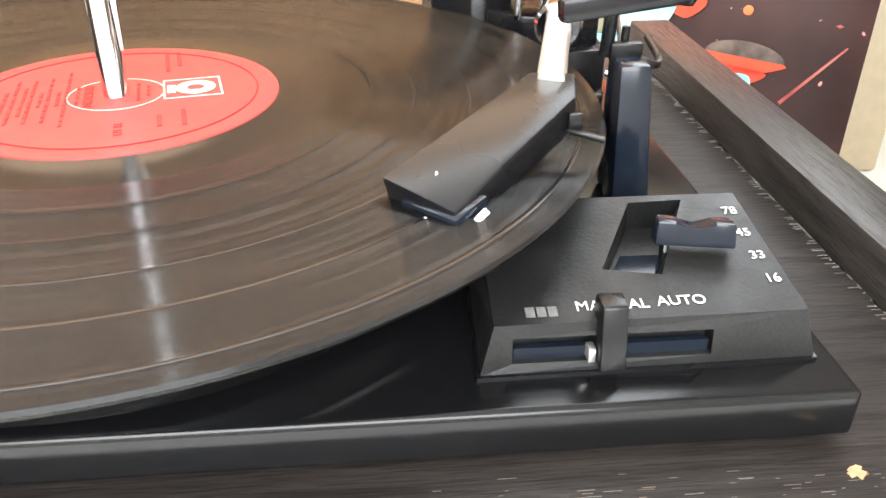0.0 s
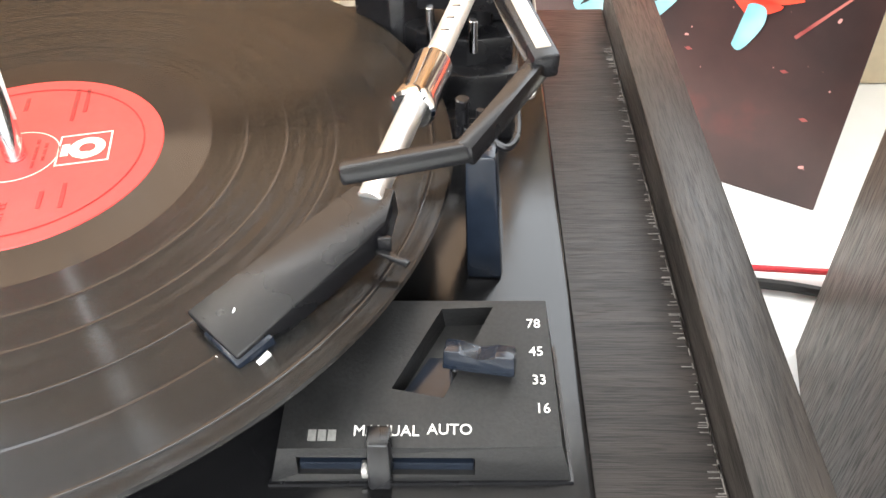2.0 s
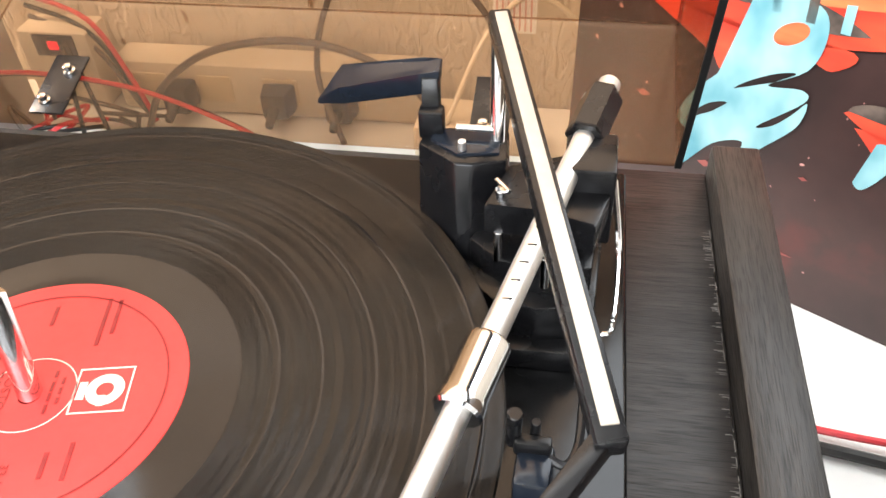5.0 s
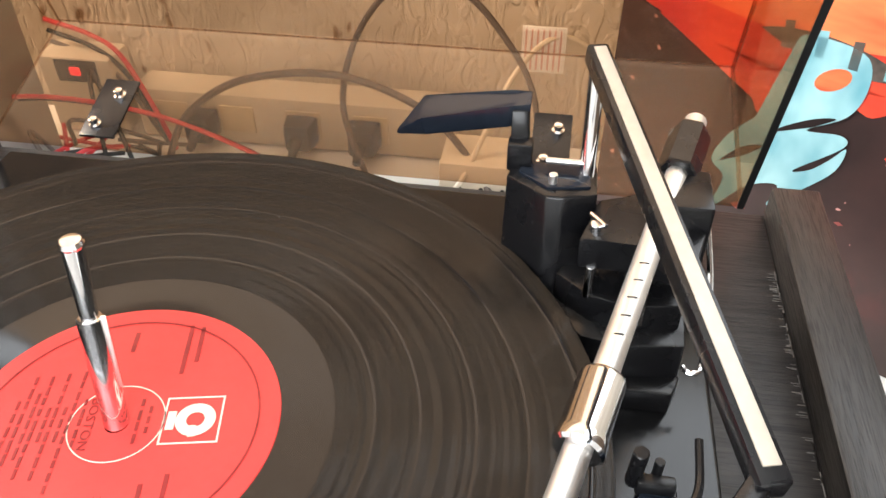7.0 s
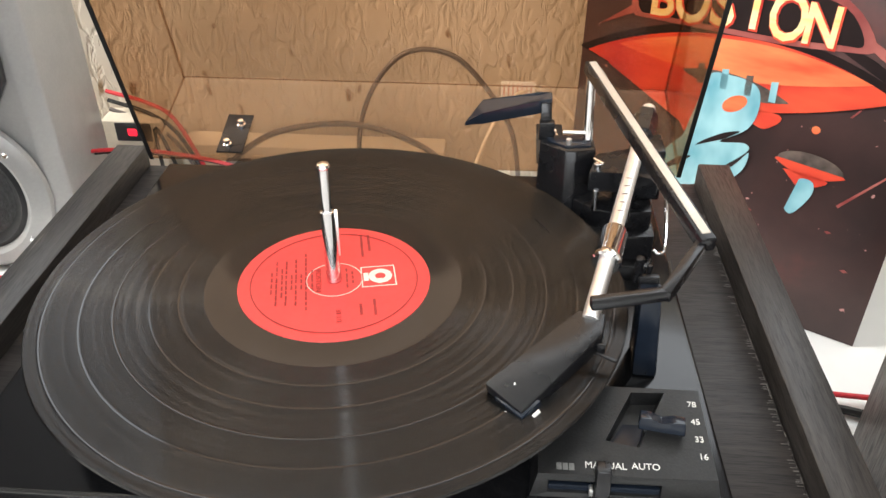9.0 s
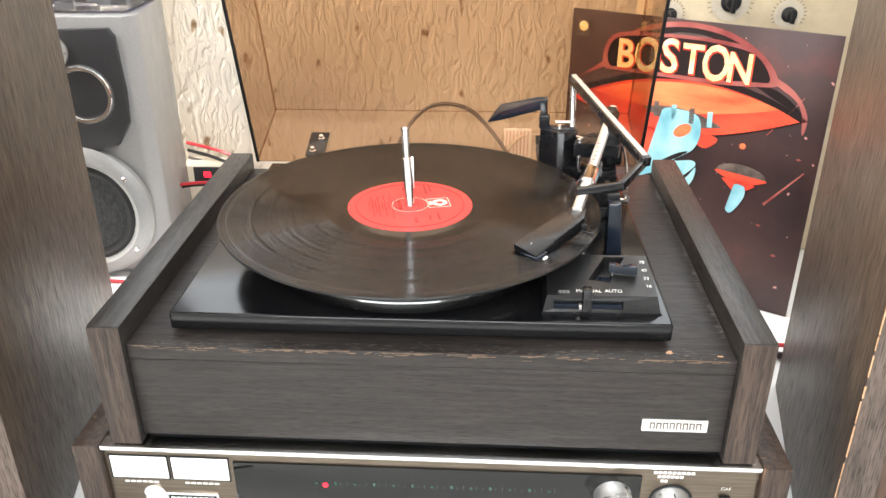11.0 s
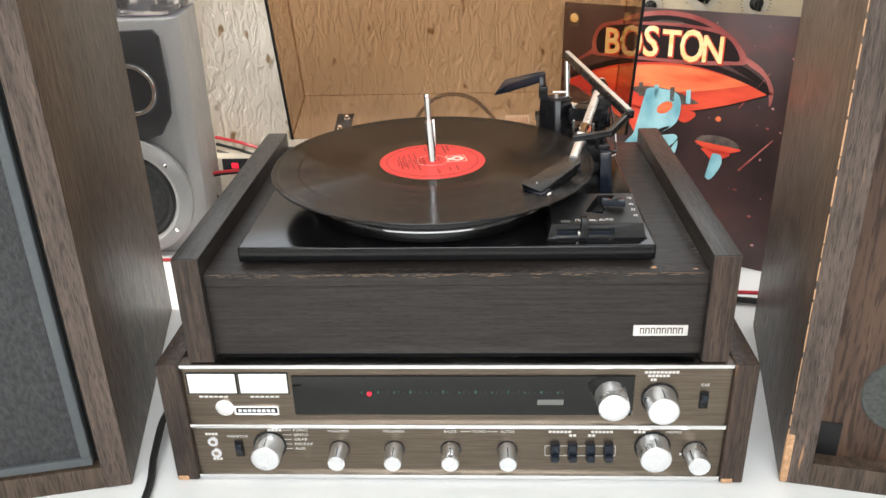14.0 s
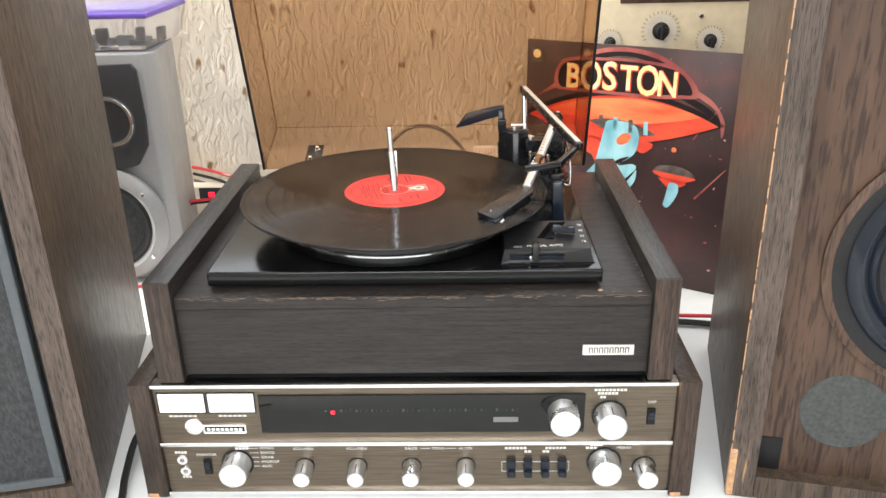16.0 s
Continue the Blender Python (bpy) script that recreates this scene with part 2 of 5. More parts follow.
M_WALL, M_SMOKE, M_CLEAR, M_VINYL, M_GRILLE, M_FACE = wall_plaster(), smoked(), clear(), vinyl(), grille(), brushed()
M_GLASS = plain("black_dial_glass", (0.006, 0.006, 0.005), 0.05, 0, 0.1, 50, 0)
M_DEADWAX = plain("smooth_vinyl", (0.010, 0.009, 0.009), 0.12, 0, 0.15, 300, 0.02)
M_PLATTER = plain("platter_rim", (0.004, 0.004, 0.004), 0.22, 0.0, 0.05, 100, 0)

# ---- building helpers ----
ROOT = {}


def thing(name, m, label, category, group="", kind="", data=None):
    """An Empty at the base of a thing; its parts are made in world metres unless m turns it."""
    ob = new(name, data)
    ob.matrix_world = m
    ROOT[ob] = m.inverted()
    return tagged(ob, label, category, group, kind)


def solid(bm, name, mat, smooth=False):
    me = bpy.data.meshes.new(name)
    bmesh.ops.recalc_face_normals(bm, faces=bm.faces)
    bm.to_mesh(me)
    bm.free()
    for one in (mat if isinstance(mat, (list, tuple)) else [mat]):
        me.materials.append(one)
    if smooth:
        for p in me.polygons:
            p.use_smooth = True
        me.set_sharp_from_angle(angle=radians(38))
    return me


def part(name, bm, mat, parent, label="", smooth=True, local=False):
    """One mesh object under a thing or a part. local: the mesh is already in the thing's own axes."""
    inv = ROOT[parent]
    if not local:
        bm.transform(inv)
    ob = new(name, solid(bm, name, mat, smooth))
    ob.parent = parent
    ROOT[ob] = inv
    return tagged(ob, label)


def lone(name, bm, mat, label, category, group="", kind="", smooth=True):
    """A thing of one mesh, its origin at the middle of its base."""
    xs, ys, zs = ([v.co[i] for v in bm.verts] for i in range(3))
    o = Vector(((min(xs) + max(xs)) / 2, (min(ys) + max(ys)) / 2, min(zs)))
    bm.transform(Matrix.Translation(-o))
    ob = new(name, solid(bm, name, mat, smooth))
    ob.location = o
    return tagged(ob, label, category, group, kind)


def box(bm, x0, x1, y0, y1, z0, z1, bevel=0.0, seg=2, m=None):
    vs = [bm.verts.new((x, y, z)) for z in (z0, z1) for y in (y0, y1) for x in (x0, x1)]
    fs = [bm.faces.new([vs[i] for i in q]) for q in ((0, 2, 3, 1), (4, 5, 7, 6), (0, 1, 5, 4), (2, 6, 7, 3), (0, 4, 6, 2), (1, 3, 7, 5))]
    if bevel:
        es = list({e for f in fs for e in f.edges})
        r = bmesh.ops.bevel(bm, geom=es, offset=bevel, segments=seg, affect="EDGES", profile=0.5)
        vs = list({v for f in r["faces"] for v in f.verts} | {v for v in vs if v.is_valid})
    if m is not None:
        bmesh.ops.transform(bm, matrix=m, verts=[v for v in vs if v.is_valid])
    return bm


def prism(bm, poly, z0, z1, bevel=0.0, m=None, top=None):
    """A polygon in x, y raised from z0 to z1; top: another polygon for its upper end."""
    a = [bm.verts.new((x, y, z0)) for x, y in poly]
    b = [bm.verts.new((x, y, z1)) for x, y in (top or poly)]
    n = len(a)
    fs = [bm.faces.new(a[::-1]), bm.faces.new(b)] + [bm.faces.new((a[i], a[(i + 1) % n], b[(i + 1) % n], b[i])) for i in range(n)]
    vs = a + b
    if bevel:
        es = list({e for f in fs for e in f.edges})
        r = bmesh.ops.bevel(bm, geom=es, offset=bevel, segments=2, affect="EDGES", profile=0.5)
        vs = list({v for f in r["faces"] for v in f.verts} | {v for v in vs if v.is_valid})
    if m is not None:
        bmesh.ops.transform(bm, matrix=m, verts=[v for v in vs if v.is_valid])
    return bm


def lathe(bm, prof, m=None, n=48, closed=False):
    """Turns (radius, height) pairs round z."""
    rings = []
    for r, z in prof:
        if r < 1e-6:
            rings.append([bm.verts.new((0, 0, z))])
        else:
            rings.append([bm.verts.new((r * math.cos(2 * math.pi * i / n), r * math.sin(2 * math.pi * i / n), z)) for i in range(n)])
    pairs = list(zip(rings, rings[1:])) + ([(rings[-1], rings[0])] if closed else [])
    for a, b in pairs:
        for i in range(n):
            j = (i + 1) % n
            q = [a[i % len(a)], a[j % len(a)], b[j % len(b)], b[i % len(b)]]
            q = list(dict.fromkeys(q))
            if len(q) > 2:
                bm.faces.new(q)
    if m is not None:
        bmesh.ops.transform(bm, matrix=m, verts=[v for r in rings for v in r])
    return bm


def toward(a, b):
    """The pose at a whose z axis points to b."""
    a, b = Vector(a), Vector(b)
    return Matrix.Translation(a) @ (b - a).to_track_quat("Z", "Y").to_matrix().to_4x4()


def rod(bm, a, b, r, r2=None, n=20, rim=0.0):
    h = (Vector(b) - Vector(a)).length
    r2 = r if r2 is None else r2
    e = rim or min(r, r2) * 0.15
    return lathe(bm, [(0, 0), (r - e, 0), (r, e), (r2, h - e), (r2 - e, h), (0, h)], toward(a, b), n)


def bent(pts, n):
    """Catmull-Rom points along a line of knots."""
    p = [Vector(v) for v in pts]
    p = [2 * p[0] - p[1]] + p + [2 * p[-1] - p[-2]]
    out = []
    for i in range(1, len(p) - 2):
        for k in range(n):
            t = k / n
            out.append(0.5 * (2 * p[i] + (p[i + 1] - p[i - 1]) * t + (2 * p[i - 1] - 5 * p[i] + 4 * p[i + 1] - p[i + 2]) * t * t + (3 * p[i] - p[i - 1] - 3 * p[i + 1] + p[i + 2]) * t ** 3))
    return out + [p[-2]]


def cable(bm, pts, r, n=8, k=10):
    line = bent(pts, k) if k > 1 else [Vector(v) for v in pts]
    rings = []
    for i, c in enumerate(line):
        d = (line[min(i + 1, len(line) - 1)] - line[max(i - 1, 0)]).normalized()
        u = d.cross(Vector((0.13, 0.27, 0.95))).normalized()
        w = d.cross(u)
        rings.append([bm.verts.new(c + r * (math.cos(2 * math.pi * j / n) * u + math.sin(2 * math.pi * j / n) * w)) for j in range(n)])
    for a, b in zip(rings, rings[1:]):
        for j in range(n):
            bm.faces.new((a[j], a[(j + 1) % n], b[(j + 1) % n], b[j]))
    bm.faces.new(rings[0][::-1])
    bm.faces.new(rings[-1])
    return bm


def words(bm, text, size, m, extrude=0.0001, align="CENTER", stretch=1.0, bold=0.0):
    cu = bpy.data.curves.new("text", "FONT")
    cu.body, cu.size, cu.extrude, cu.align_x, cu.align_y = text, size, extrude, align, "CENTER"
    cu.resolution_u, cu.offset = 3, bold
    ob = bpy.data.objects.new("text", cu)
    me = bpy.data.meshes.new_from_object(ob)
    me.transform(m @ Matrix.Diagonal((stretch, 1, 1, 1)))
    bm.from_mesh(me)
    bpy.data.meshes.remove(me)
    bpy.data.objects.remove(ob)
    return bm


def BM():
    return bmesh.new()


# ---- the room ----
X0, X1, Y0, Y1, Z0, Z1 = -1.9, 2.1, -1.9, 0.60, -0.75, 1.95
lone("floor", box(BM(), X0 - 0.1, X1 + 0.1, Y0 - 0.1, Y1 + 0.1, Z0 - 0.1, Z0), M_FLOOR, "plain dark floor", "floor", kind="structure")
lone("ceiling", box(BM(), X0 - 0.1, X1 + 0.1, Y0 - 0.1, Y1 + 0.1, Z1, Z1 + 0.1), M_ROOM, "plain pale ceiling", "ceiling", kind="structure")
bm = BM()
box(bm, X0, X1, Y1, Y1 + 0.1, Z0, 0.67)
box(bm, X0, X1, Y1, Y1 + 0.1, 1.68, Z1)
box(bm, X0, -0.95, Y1, Y1 + 0.1, 0.67, 1.68)
box(bm, 1.15, X1, Y1, Y1 + 0.1, 0.67, 1.68)
lone("wall_north", bm, M_WALL, "cream plaster wall with combed relief below a window", "wall", kind="structure")
bm = BM()
box(bm, X0 - 0.1, X0, Y0, -0.18, Z0, Z1)
box(bm, X0 - 0.1, X0, 0.58, Y1, Z0, Z1)
box(bm, X0 - 0.1, X0, -0.18, 0.58, Z0, 1.26)
box(bm, X0 - 0.1, X0, -0.18, 0.58, 1.93, Z1)
lone("wall_west", bm, M_ROOM, "plain pale side wall with a window opening", "wall", kind="structure")
lone("wall_east", box(BM(), X1, X1 + 0.1, Y0, Y1, Z0, Z1), M_ROOM, "plain pale side wall", "wall", kind="structure")
bm = BM()
box(bm, X0, -1.0, Y0 - 0.1, Y0, Z0, Z1)
box(bm, 1.0, X1, Y0 - 0.1, Y0, Z0, Z1)
box(bm, -1.0, 1.0, Y0 - 0.1, Y0, Z0, 0.7)
box(bm, -1.0, 1.0, Y0 - 0.1, Y0, 1.86, Z1)
lone("wall_south", bm, M_ROOM, "plain pale wall with a wide window opening", "wall", kind="structure")
table = thing("table", pose(0.1, 0.1, 0), "white laminate table top under the hi-fi stack", "table")
part("tabletop", box(BM(), -1.1, 1.3, -0.70, 0.595, -0.03, 0.0, 0.002), M_TABLE, table)
for x in (-1.05, 1.25):
    for y in (-0.66, 0.54):
        part("leg", box(BM(), x - 0.025, x + 0.025, y - 0.025, y + 0.025, Z0, -0.03, 0.003), M_TABLE, table)

# ---- receiver ----
RX0, RX1, RY, RT = -0.2420, 0.2820, -0.140, 0.128
rec = thing("stereo_receiver", pose(0.02, 0, 0), "vintage stereo receiver with bronze face and dark wood cheeks", "receiver")
for x0, x1 in ((RX0, RX0 + 0.021), (RX1 - 0.021, RX1)):
    cheek = part("side_panel", box(BM(), x0, x1, RY - 0.002, 0.2, 0.0008, RT + 0.0005, 0.0018), M_WOOD_Z, rec, "chipped dark wooden cheek")
    part("chip", box(BM(), x0 + 0.001, x0 + 0.012, RY - 0.0026, RY + 0.006, 0.0009, 0.0065, 0.0016), M_RAW, cheek, "bare chipped corner")
A, B = RX0 + 0.0212, RX1 - 0.0212
part("case", box(BM(), A, B, RY + 0.014, 0.195, 0.006, RT - 0.002, 0.001), M_CHAR, rec)
part("face", box(BM(), A, B, RY + 0.003, RY + 0.0138, 0.006, RT - 0.003), M_FACE, rec, "brushed bronze front plate")
for z0, z1 in ((RT - 0.004, RT), (0.0600, 0.0645), (0.0035, 0.0075)):
    part("trim_rail", box(BM(), A, B, RY - 0.001, RY + 0.0135, z0, z1, 0.0008), M_TRIM, rec, "bright polished rail")
FY = RY + 0.003  # the face's front


def flat(x0, x1, z0, z1, t=0.0006, bevel=0.0, y=FY):
    return box(BM(), x0, x1, y - t, y - 0.0001, z0, z1, bevel)


def face_words(bm, text, x, z, size, y=FY, align="CENTER", stretch=1.25):
    return words(bm, text, size, Matrix.Translation((x, y - 0.0003, z)) @ pose(0, 0, 0, 90), 0.0001, align, stretch)


for x0, x1 in ((-0.2165, -0.1735), (-0.1700, -0.1272)):
    meter = part("meter_window", flat(x0, x1, 0.0965, 0.1168, 0.0012, 0.0006), M_WHITE, rec, "white signal meter window")
    part("meter_frame", flat(x0 - 0.0012, x1 + 0.0012, 0.0953, 0.1180, 0.0005), M_DARK, rec)
    bm = BM()
    for k in range(6):
        box(bm, x0 + 0.008 + k * 0.0045, x0 + 0.0115 + k * 0.0045, FY - 0.0004, FY - 0.0001, 0.0915, 0.0932)
    part("meter_caption", bm, M_PRINT, rec, "small pale printed bars")
dial = part("dial_window", flat(-0.1231, 0.178, 0.0736, 0.1148, 0.0014, 0.0004), M_GLASS, rec, "dark glossy tuning dial window")
bm = BM()
for k in range(38):
    x = -0.062 + k * 0.0048
    box(bm, x, x + 0.0003 + 0.0016 * (k % 3 == 0), FY - 0.0018, FY - 0.0015, 0.097, 0.099 + 0.001 * (k % 2))
M_DIAL = plain("dim_green_print", (0.02, 0.07, 0.05), 0.5, 0, 0.1, 100, 0)
part("dial_scale", bm, M_DIAL, dial, "dim green scale marks")
M_LED = nodes_of("red_indicator", 0.4, 0, (0.6, 0.01, 0.02))[0]
M_LED.node_tree.nodes["Principled BSDF"].inputs["Emission Color"].default_value = (1.0, 0.02, 0.05, 1)
M_LED.node_tree.nodes["Principled BSDF"].inputs["Emission Strength"].default_value = 1.2
part("pilot_lamp", lathe(BM(), [(0, 0), (0.0022, 0), (0.0022, 0.0006), (0, 0.001)], Matrix.Translation((-0.0545, FY - 0.0014, 0.0965)) @ pose(0, 0, 0, 90), 16), M_LED, dial, "small red pilot lamp")
part("stereo_lamp", flat(0.094, 0.117, 0.0850, 0.0905, 0.0018), M_GOLDPRINT, dial, "unlit indicator slot")
# maker's badge, plain shapes
badge = part("badge", lathe(BM(), [(0.0045, 0), (0.0085, 0), (0.0085, 0.0014), (0.0068, 0.0018), (0.0066, 0.0008), (0, 0.0008)], Matrix.Translation((-0.1865, FY, 0.081)) @ pose(0, 0, 0, 90), 40), M_TRIM, rec, "bright round maker's badge")
part("badge_bar", box(BM(), -0.1785, -0.1375, FY - 0.0012, FY, 0.0735, 0.0830, 0.0012), M_TRIM, badge)
part("badge_inlay", box(BM(), -0.1765, -0.1390, FY - 0.0015, FY - 0.0006, 0.0755, 0.0810, 0.0004), M_DARK, badge)
bm = BM()
for k in range(8):
    box(bm, -0.1745 + k * 0.0043, -0.1712 + k * 0.0043, FY - 0.0018, FY - 0.0014, 0.0767, 0.0797)
part("badge_print", bm, M_TRIM, badge)


def knob(x, z, r, length, mark, label="spun aluminium knob"):
    """A turned knob: skirt, slightly tapered grip with fine knurling, dished cap and a mark."""
    m = Matrix.Translation((x, FY, z)) @ pose(0, 0, 0, 90)
    bm = lathe(BM(), [(r * 1.02, 0), (r * 1.02, 0.0012), (r, 0.0016), (r * 0.97, length - 0.0014), (r * 0.93, length - 0.0004), (r * 0.88, length), (r * 0.5, length - 0.0003), (0, length - 0.0006)], m, 64)
    k = part("knob", bm, M_KNOB, rec, label)
    part("shadow_ring", lathe(BM(), [(r * 1.02, 0.0001), (r * 1.16, 0.0001), (r * 1.16, 0.0006), (r * 1.02, 0.0006)], m, 48, True), M_DARK, k)
    mm = m @ pose(0, 0, 0, 0, 0, mark)
    part("pointer", box(BM(), -0.0004, 0.0004, r * 0.97, r * 1.005, length * 0.35, length - 0.002, m=mm), M_DARK, k)
    return k


knob(0.1580, 0.0955, 0.0140, 0.022, 200)
knob(0.2006, 0.0910, 0.0140, 0.021, 0)
knob(-0.1505, 0.0385, 0.0134, 0.021, 0)
for x in (-0.0860, -0.0353, 0.0163, 0.0680):
    knob(x, 0.0345, 0.0082, 0.022, 0)
knob(0.1985, 0.0385, 0.0142, 0.020, 0)
knob(0.2365, 0.0330, 0.0098, 0.022, 40)
for z in (0.0430, 0.0300):
    jk = part("jack_socket", lathe(BM(), [(0.0022, -0.004), (0.0022, 0.0022), (0.0048, 0.0022), (0.0055, 0.0012), (0.0055, 0)], Matrix.Translation((-0.2030 if z > 0.04 else -0.2015, FY, z)) @ pose(0, 0, 0, 90), 32), M_CHROME, rec, "chrome jack socket")
for x, z in ((-0.1795, 0.0345), (0.2390, 0.0895)):
    sw = part("rocker_switch", box(BM(), x - 0.0038, x + 0.0038, FY - 0.0016, FY + 0.002, z - 0.0085, z + 0.0085, 0.0004), M_DARK, rec, "black rocker switch")
    part("rocker", box(BM(), x - 0.003, x + 0.003, FY - 0.0050, FY - 0.001, z - 0.0005, z + 0.0075, 0.0012), M_GLOSSY, sw)
for x in (0.1110, 0.1268, 0.1430, 0.1592):
    sw = part("push_switch", box(BM(), x - 0.0042, x + 0.0042, FY - 0.0055, FY + 0.002, 0.0255, 0.0425, 0.0012), M_GLOSSY, rec, "black lever switch")
    part("switch_tip", box(BM(), x - 0.0038, x + 0.0038, FY - 0.0100, FY - 0.0052, 0.0265, 0.0335, 0.0016), M_GLOSSY, sw)
bm = BM()
for text, x, z in (("MONITOR", -0.1795, 0.0482), ("VOLUMEN", -0.0860, 0.0545), ("VOLUMEN", -0.0353, 0.0545), ("BAJOS", 0.0163, 0.0545), ("TONO", 0.0422, 0.0545), ("ALTOS", 0.0680, 0.0545), ("CAF", 0.2390, 0.1050), ("MONO", 0.2165, 0.0545)):
    face_words(bm, text, x, z, 0.0038, stretch=1.1)
for k, text in enumerate(("FONO", "SINTO", "GRAB", "MICROF", "AUX")):
    face_words(bm, text, -0.1275, 0.0555 - k * 0.0052, 0.0038, align="LEFT")
    box(bm, -0.1375, -0.1295, FY - 0.0004, FY - 0.0001, 0.0553 - k * 0.0052, 0.0557 - k * 0.0052)
for x0, x1, z in ((-0.1510, -0.1375, 0.0555), (0.185, 0.197, 0.0578), (0.181, 0.192, 0.0545), (0.197, 0.206, 0.0525), (0.105, 0.126, 0.0545), (0.143, 0.163, 0.0545), (0.1235, 0.1305, 0.0505), (0.1405, 0.1475, 0.0505), (0.186, 0.216, 0.1182), (0.189, 0.208, 0.1145), (0.1915, 0.197, 0.1105), (-0.2095, -0.1975, 0.0510), (-0.2060, -0.1965, 0.0225), (0.2235, 0.2285, 0.0300)):
    n = max(2, round((x1 - x0) / 0.0034))
    for k in range(n):
        w = (x1 - x0) / n
        box(bm, x0 + k * w, x0 + (k + 0.78) * w, FY - 0.0004, FY - 0.0001, z - 0.0012, z + 0.0012)
for x0, x1, z in ((0.102, 0.166, 0.0385), (0.102, 0.166, 0.0275), (0.0255, 0.0345, 0.0543), (0.0498, 0.0590, 0.0543)):
    box(bm, x0, x1, FY - 0.0004, FY - 0.0001, z, z + 0.0005)
for x in (0.102, 0.1655, -0.151):
    box(bm, x, x + 0.0005, FY - 0.0004, FY - 0.0001, 0.0275 if x > 0 else 0.0515, 0.0385 if x > 0 else 0.0558)
tagged(part("printing", bm, M_PRINT, rec, "pale printed captions", smooth=False), kind="stuff")

# ---- turntable ----
CX0, CX1, CY, CB, CT, BT = -0.2122, 0.2555, -0.1375, 0.1288, 0.2298, 0.2134
tt = thing("turntable", pose(0.02, 0, CB), "black record changer in a dark wood plinth, smoked lid open", "turntable")
IN0, IN1 = CX0 + 0.0238, CX1 - 0.0232
for x0, x1 in ((CX0, IN0 - 0.0002), (IN1 + 0.0002, CX1)):
    side = part("side_panel", box(BM(), x0, x1, CY, 0.213, CB, CT, 0.0014), M_WOOD_Y, tt, "dark wooden plinth cheek")
    part("edge_band", box(BM(), x0 + 0.0006, x1 - 0.0006, CY - 0.0006, CY + 0.0002, CB + 0.0005, CT - 0.001), M_WOOD_Z, side, "worn dark edge veneer")
part("top_board", box(BM(), IN0, IN1, CY + 0.004, 0.211, BT - 0.012, BT, 0.001), M_WOOD_X, tt, "scuffed dark wooden top board")
part("front_panel", box(BM(), IN0, IN1, CY + 0.0045, CY + 0.018, CB + 0.006, BT - 0.0122, 0.0008), M_WOOD_X, tt, "dark wooden front board")
part("back_panel", box(BM(), IN0, IN1, 0.195, 0.2105, CB + 0.004, BT - 0.0122), M_WOOD_X, tt)
rng = random.Random(5)
bm = BM()
for k in range(120):
    y = rng.uniform(-0.105, 0.165)
    w = rng.uniform(0.0006, 0.004)
    box(bm, IN1 - 0.0012 - w, IN1 - 0.0010, y, y + rng.uniform(0.0001, 0.0004), BT - 0.0001, BT + 0.0002)
for k in range(50):
    y = rng.uniform(-0.105, 0.165)
    box(bm, IN1 - 0.0014, IN1 - 0.0010, y, y + rng.uniform(0.002, 0.012), BT - 0.0001, BT + 0.0002)
M_SCRATCH = plain("pale_scratches", (0.14, 0.13, 0.12), 0.7, 0, 0.3, 900, 0)
tagged(part("scuff", bm, M_SCRATCH, tt, "pale scratches along the cheek", smooth=False), kind="stuff")
for x, y, r in ((0.1880, -0.1255, 0.0030), (0.2210, -0.1285, 0.0022)):
    bm = BM()
    pts = [(x + r * rng.uniform(0.4, 1.5) * math.cos(a), y + 0.6 * r * rng.uniform(0.4, 1.4) * math.sin(a)) for a in [i * 0.314 for i in range(20)]]
    part("chip", prism(bm, pts, BT - 0.0003, BT + 0.0002), M_RAW, tt, "bare chipped wood spot")
bm, bm2 = BM(), BM()
for k in range(230):
    x, y = rng.uniform(IN0 + 0.004, IN1 - 0.012), CY + 0.0046 + abs(rng.gauss(0, 0.0055))
    w = rng.uniform(0.0006, 0.0045)
    box(bm if rng.random() < 0.75 else bm2, x, x + w, y, y + rng.uniform(0.00006, 0.0002), BT - 0.0001, BT + 0.00012)
for k in range(160):
    x = rng.uniform(IN0 + 0.002, IN1 - 0.012)
    z = BT - abs(rng.gauss(0, 0.0012)) - 0.0004
    box(bm2, x, x + rng.uniform(0.001, 0.010), CY + 0.0038, CY + 0.0041, z - rng.uniform(0.0001, 0.0005), z)
tagged(part("edge_wear", bm, M_SCRATCH, tt, "pale scuffs along the front edge", smooth=False), kind="stuff")
M_TAN = plain("rubbed_tan_wood", (0.17, 0.11, 0.07), 0.7, 0, 0.3, 900, 0)
tagged(part("rubbed_edge", bm2, M_TAN, tt, "rubbed tan spots on the front edge", smooth=False), kind="stuff")
plate = part("name_plate", box(BM(), 0.1736, 0.2193, CY + 0.0030, CY + 0.0046, 0.1530, 0.1634, 0.0004), M_ALU, tt, "small aluminium name plate")
bm = BM()
for k in range(8):
    x = 0.1790 + k * 0.0046
    for a in ((0, 0.0036, 0.0046, 0.0054), (0, 0.0009, 0.0, 0.0054), (0.0027, 0.0036, 0.0, 0.0054)):
        box(bm, x + a[0], x + a[1], CY + 0.0026, CY + 0.0031, 0.1555 + a[2], 0.1555 + a[3])
part("plate_print", bm, M_FACE, plate, "dark printed bars", smooth=False)

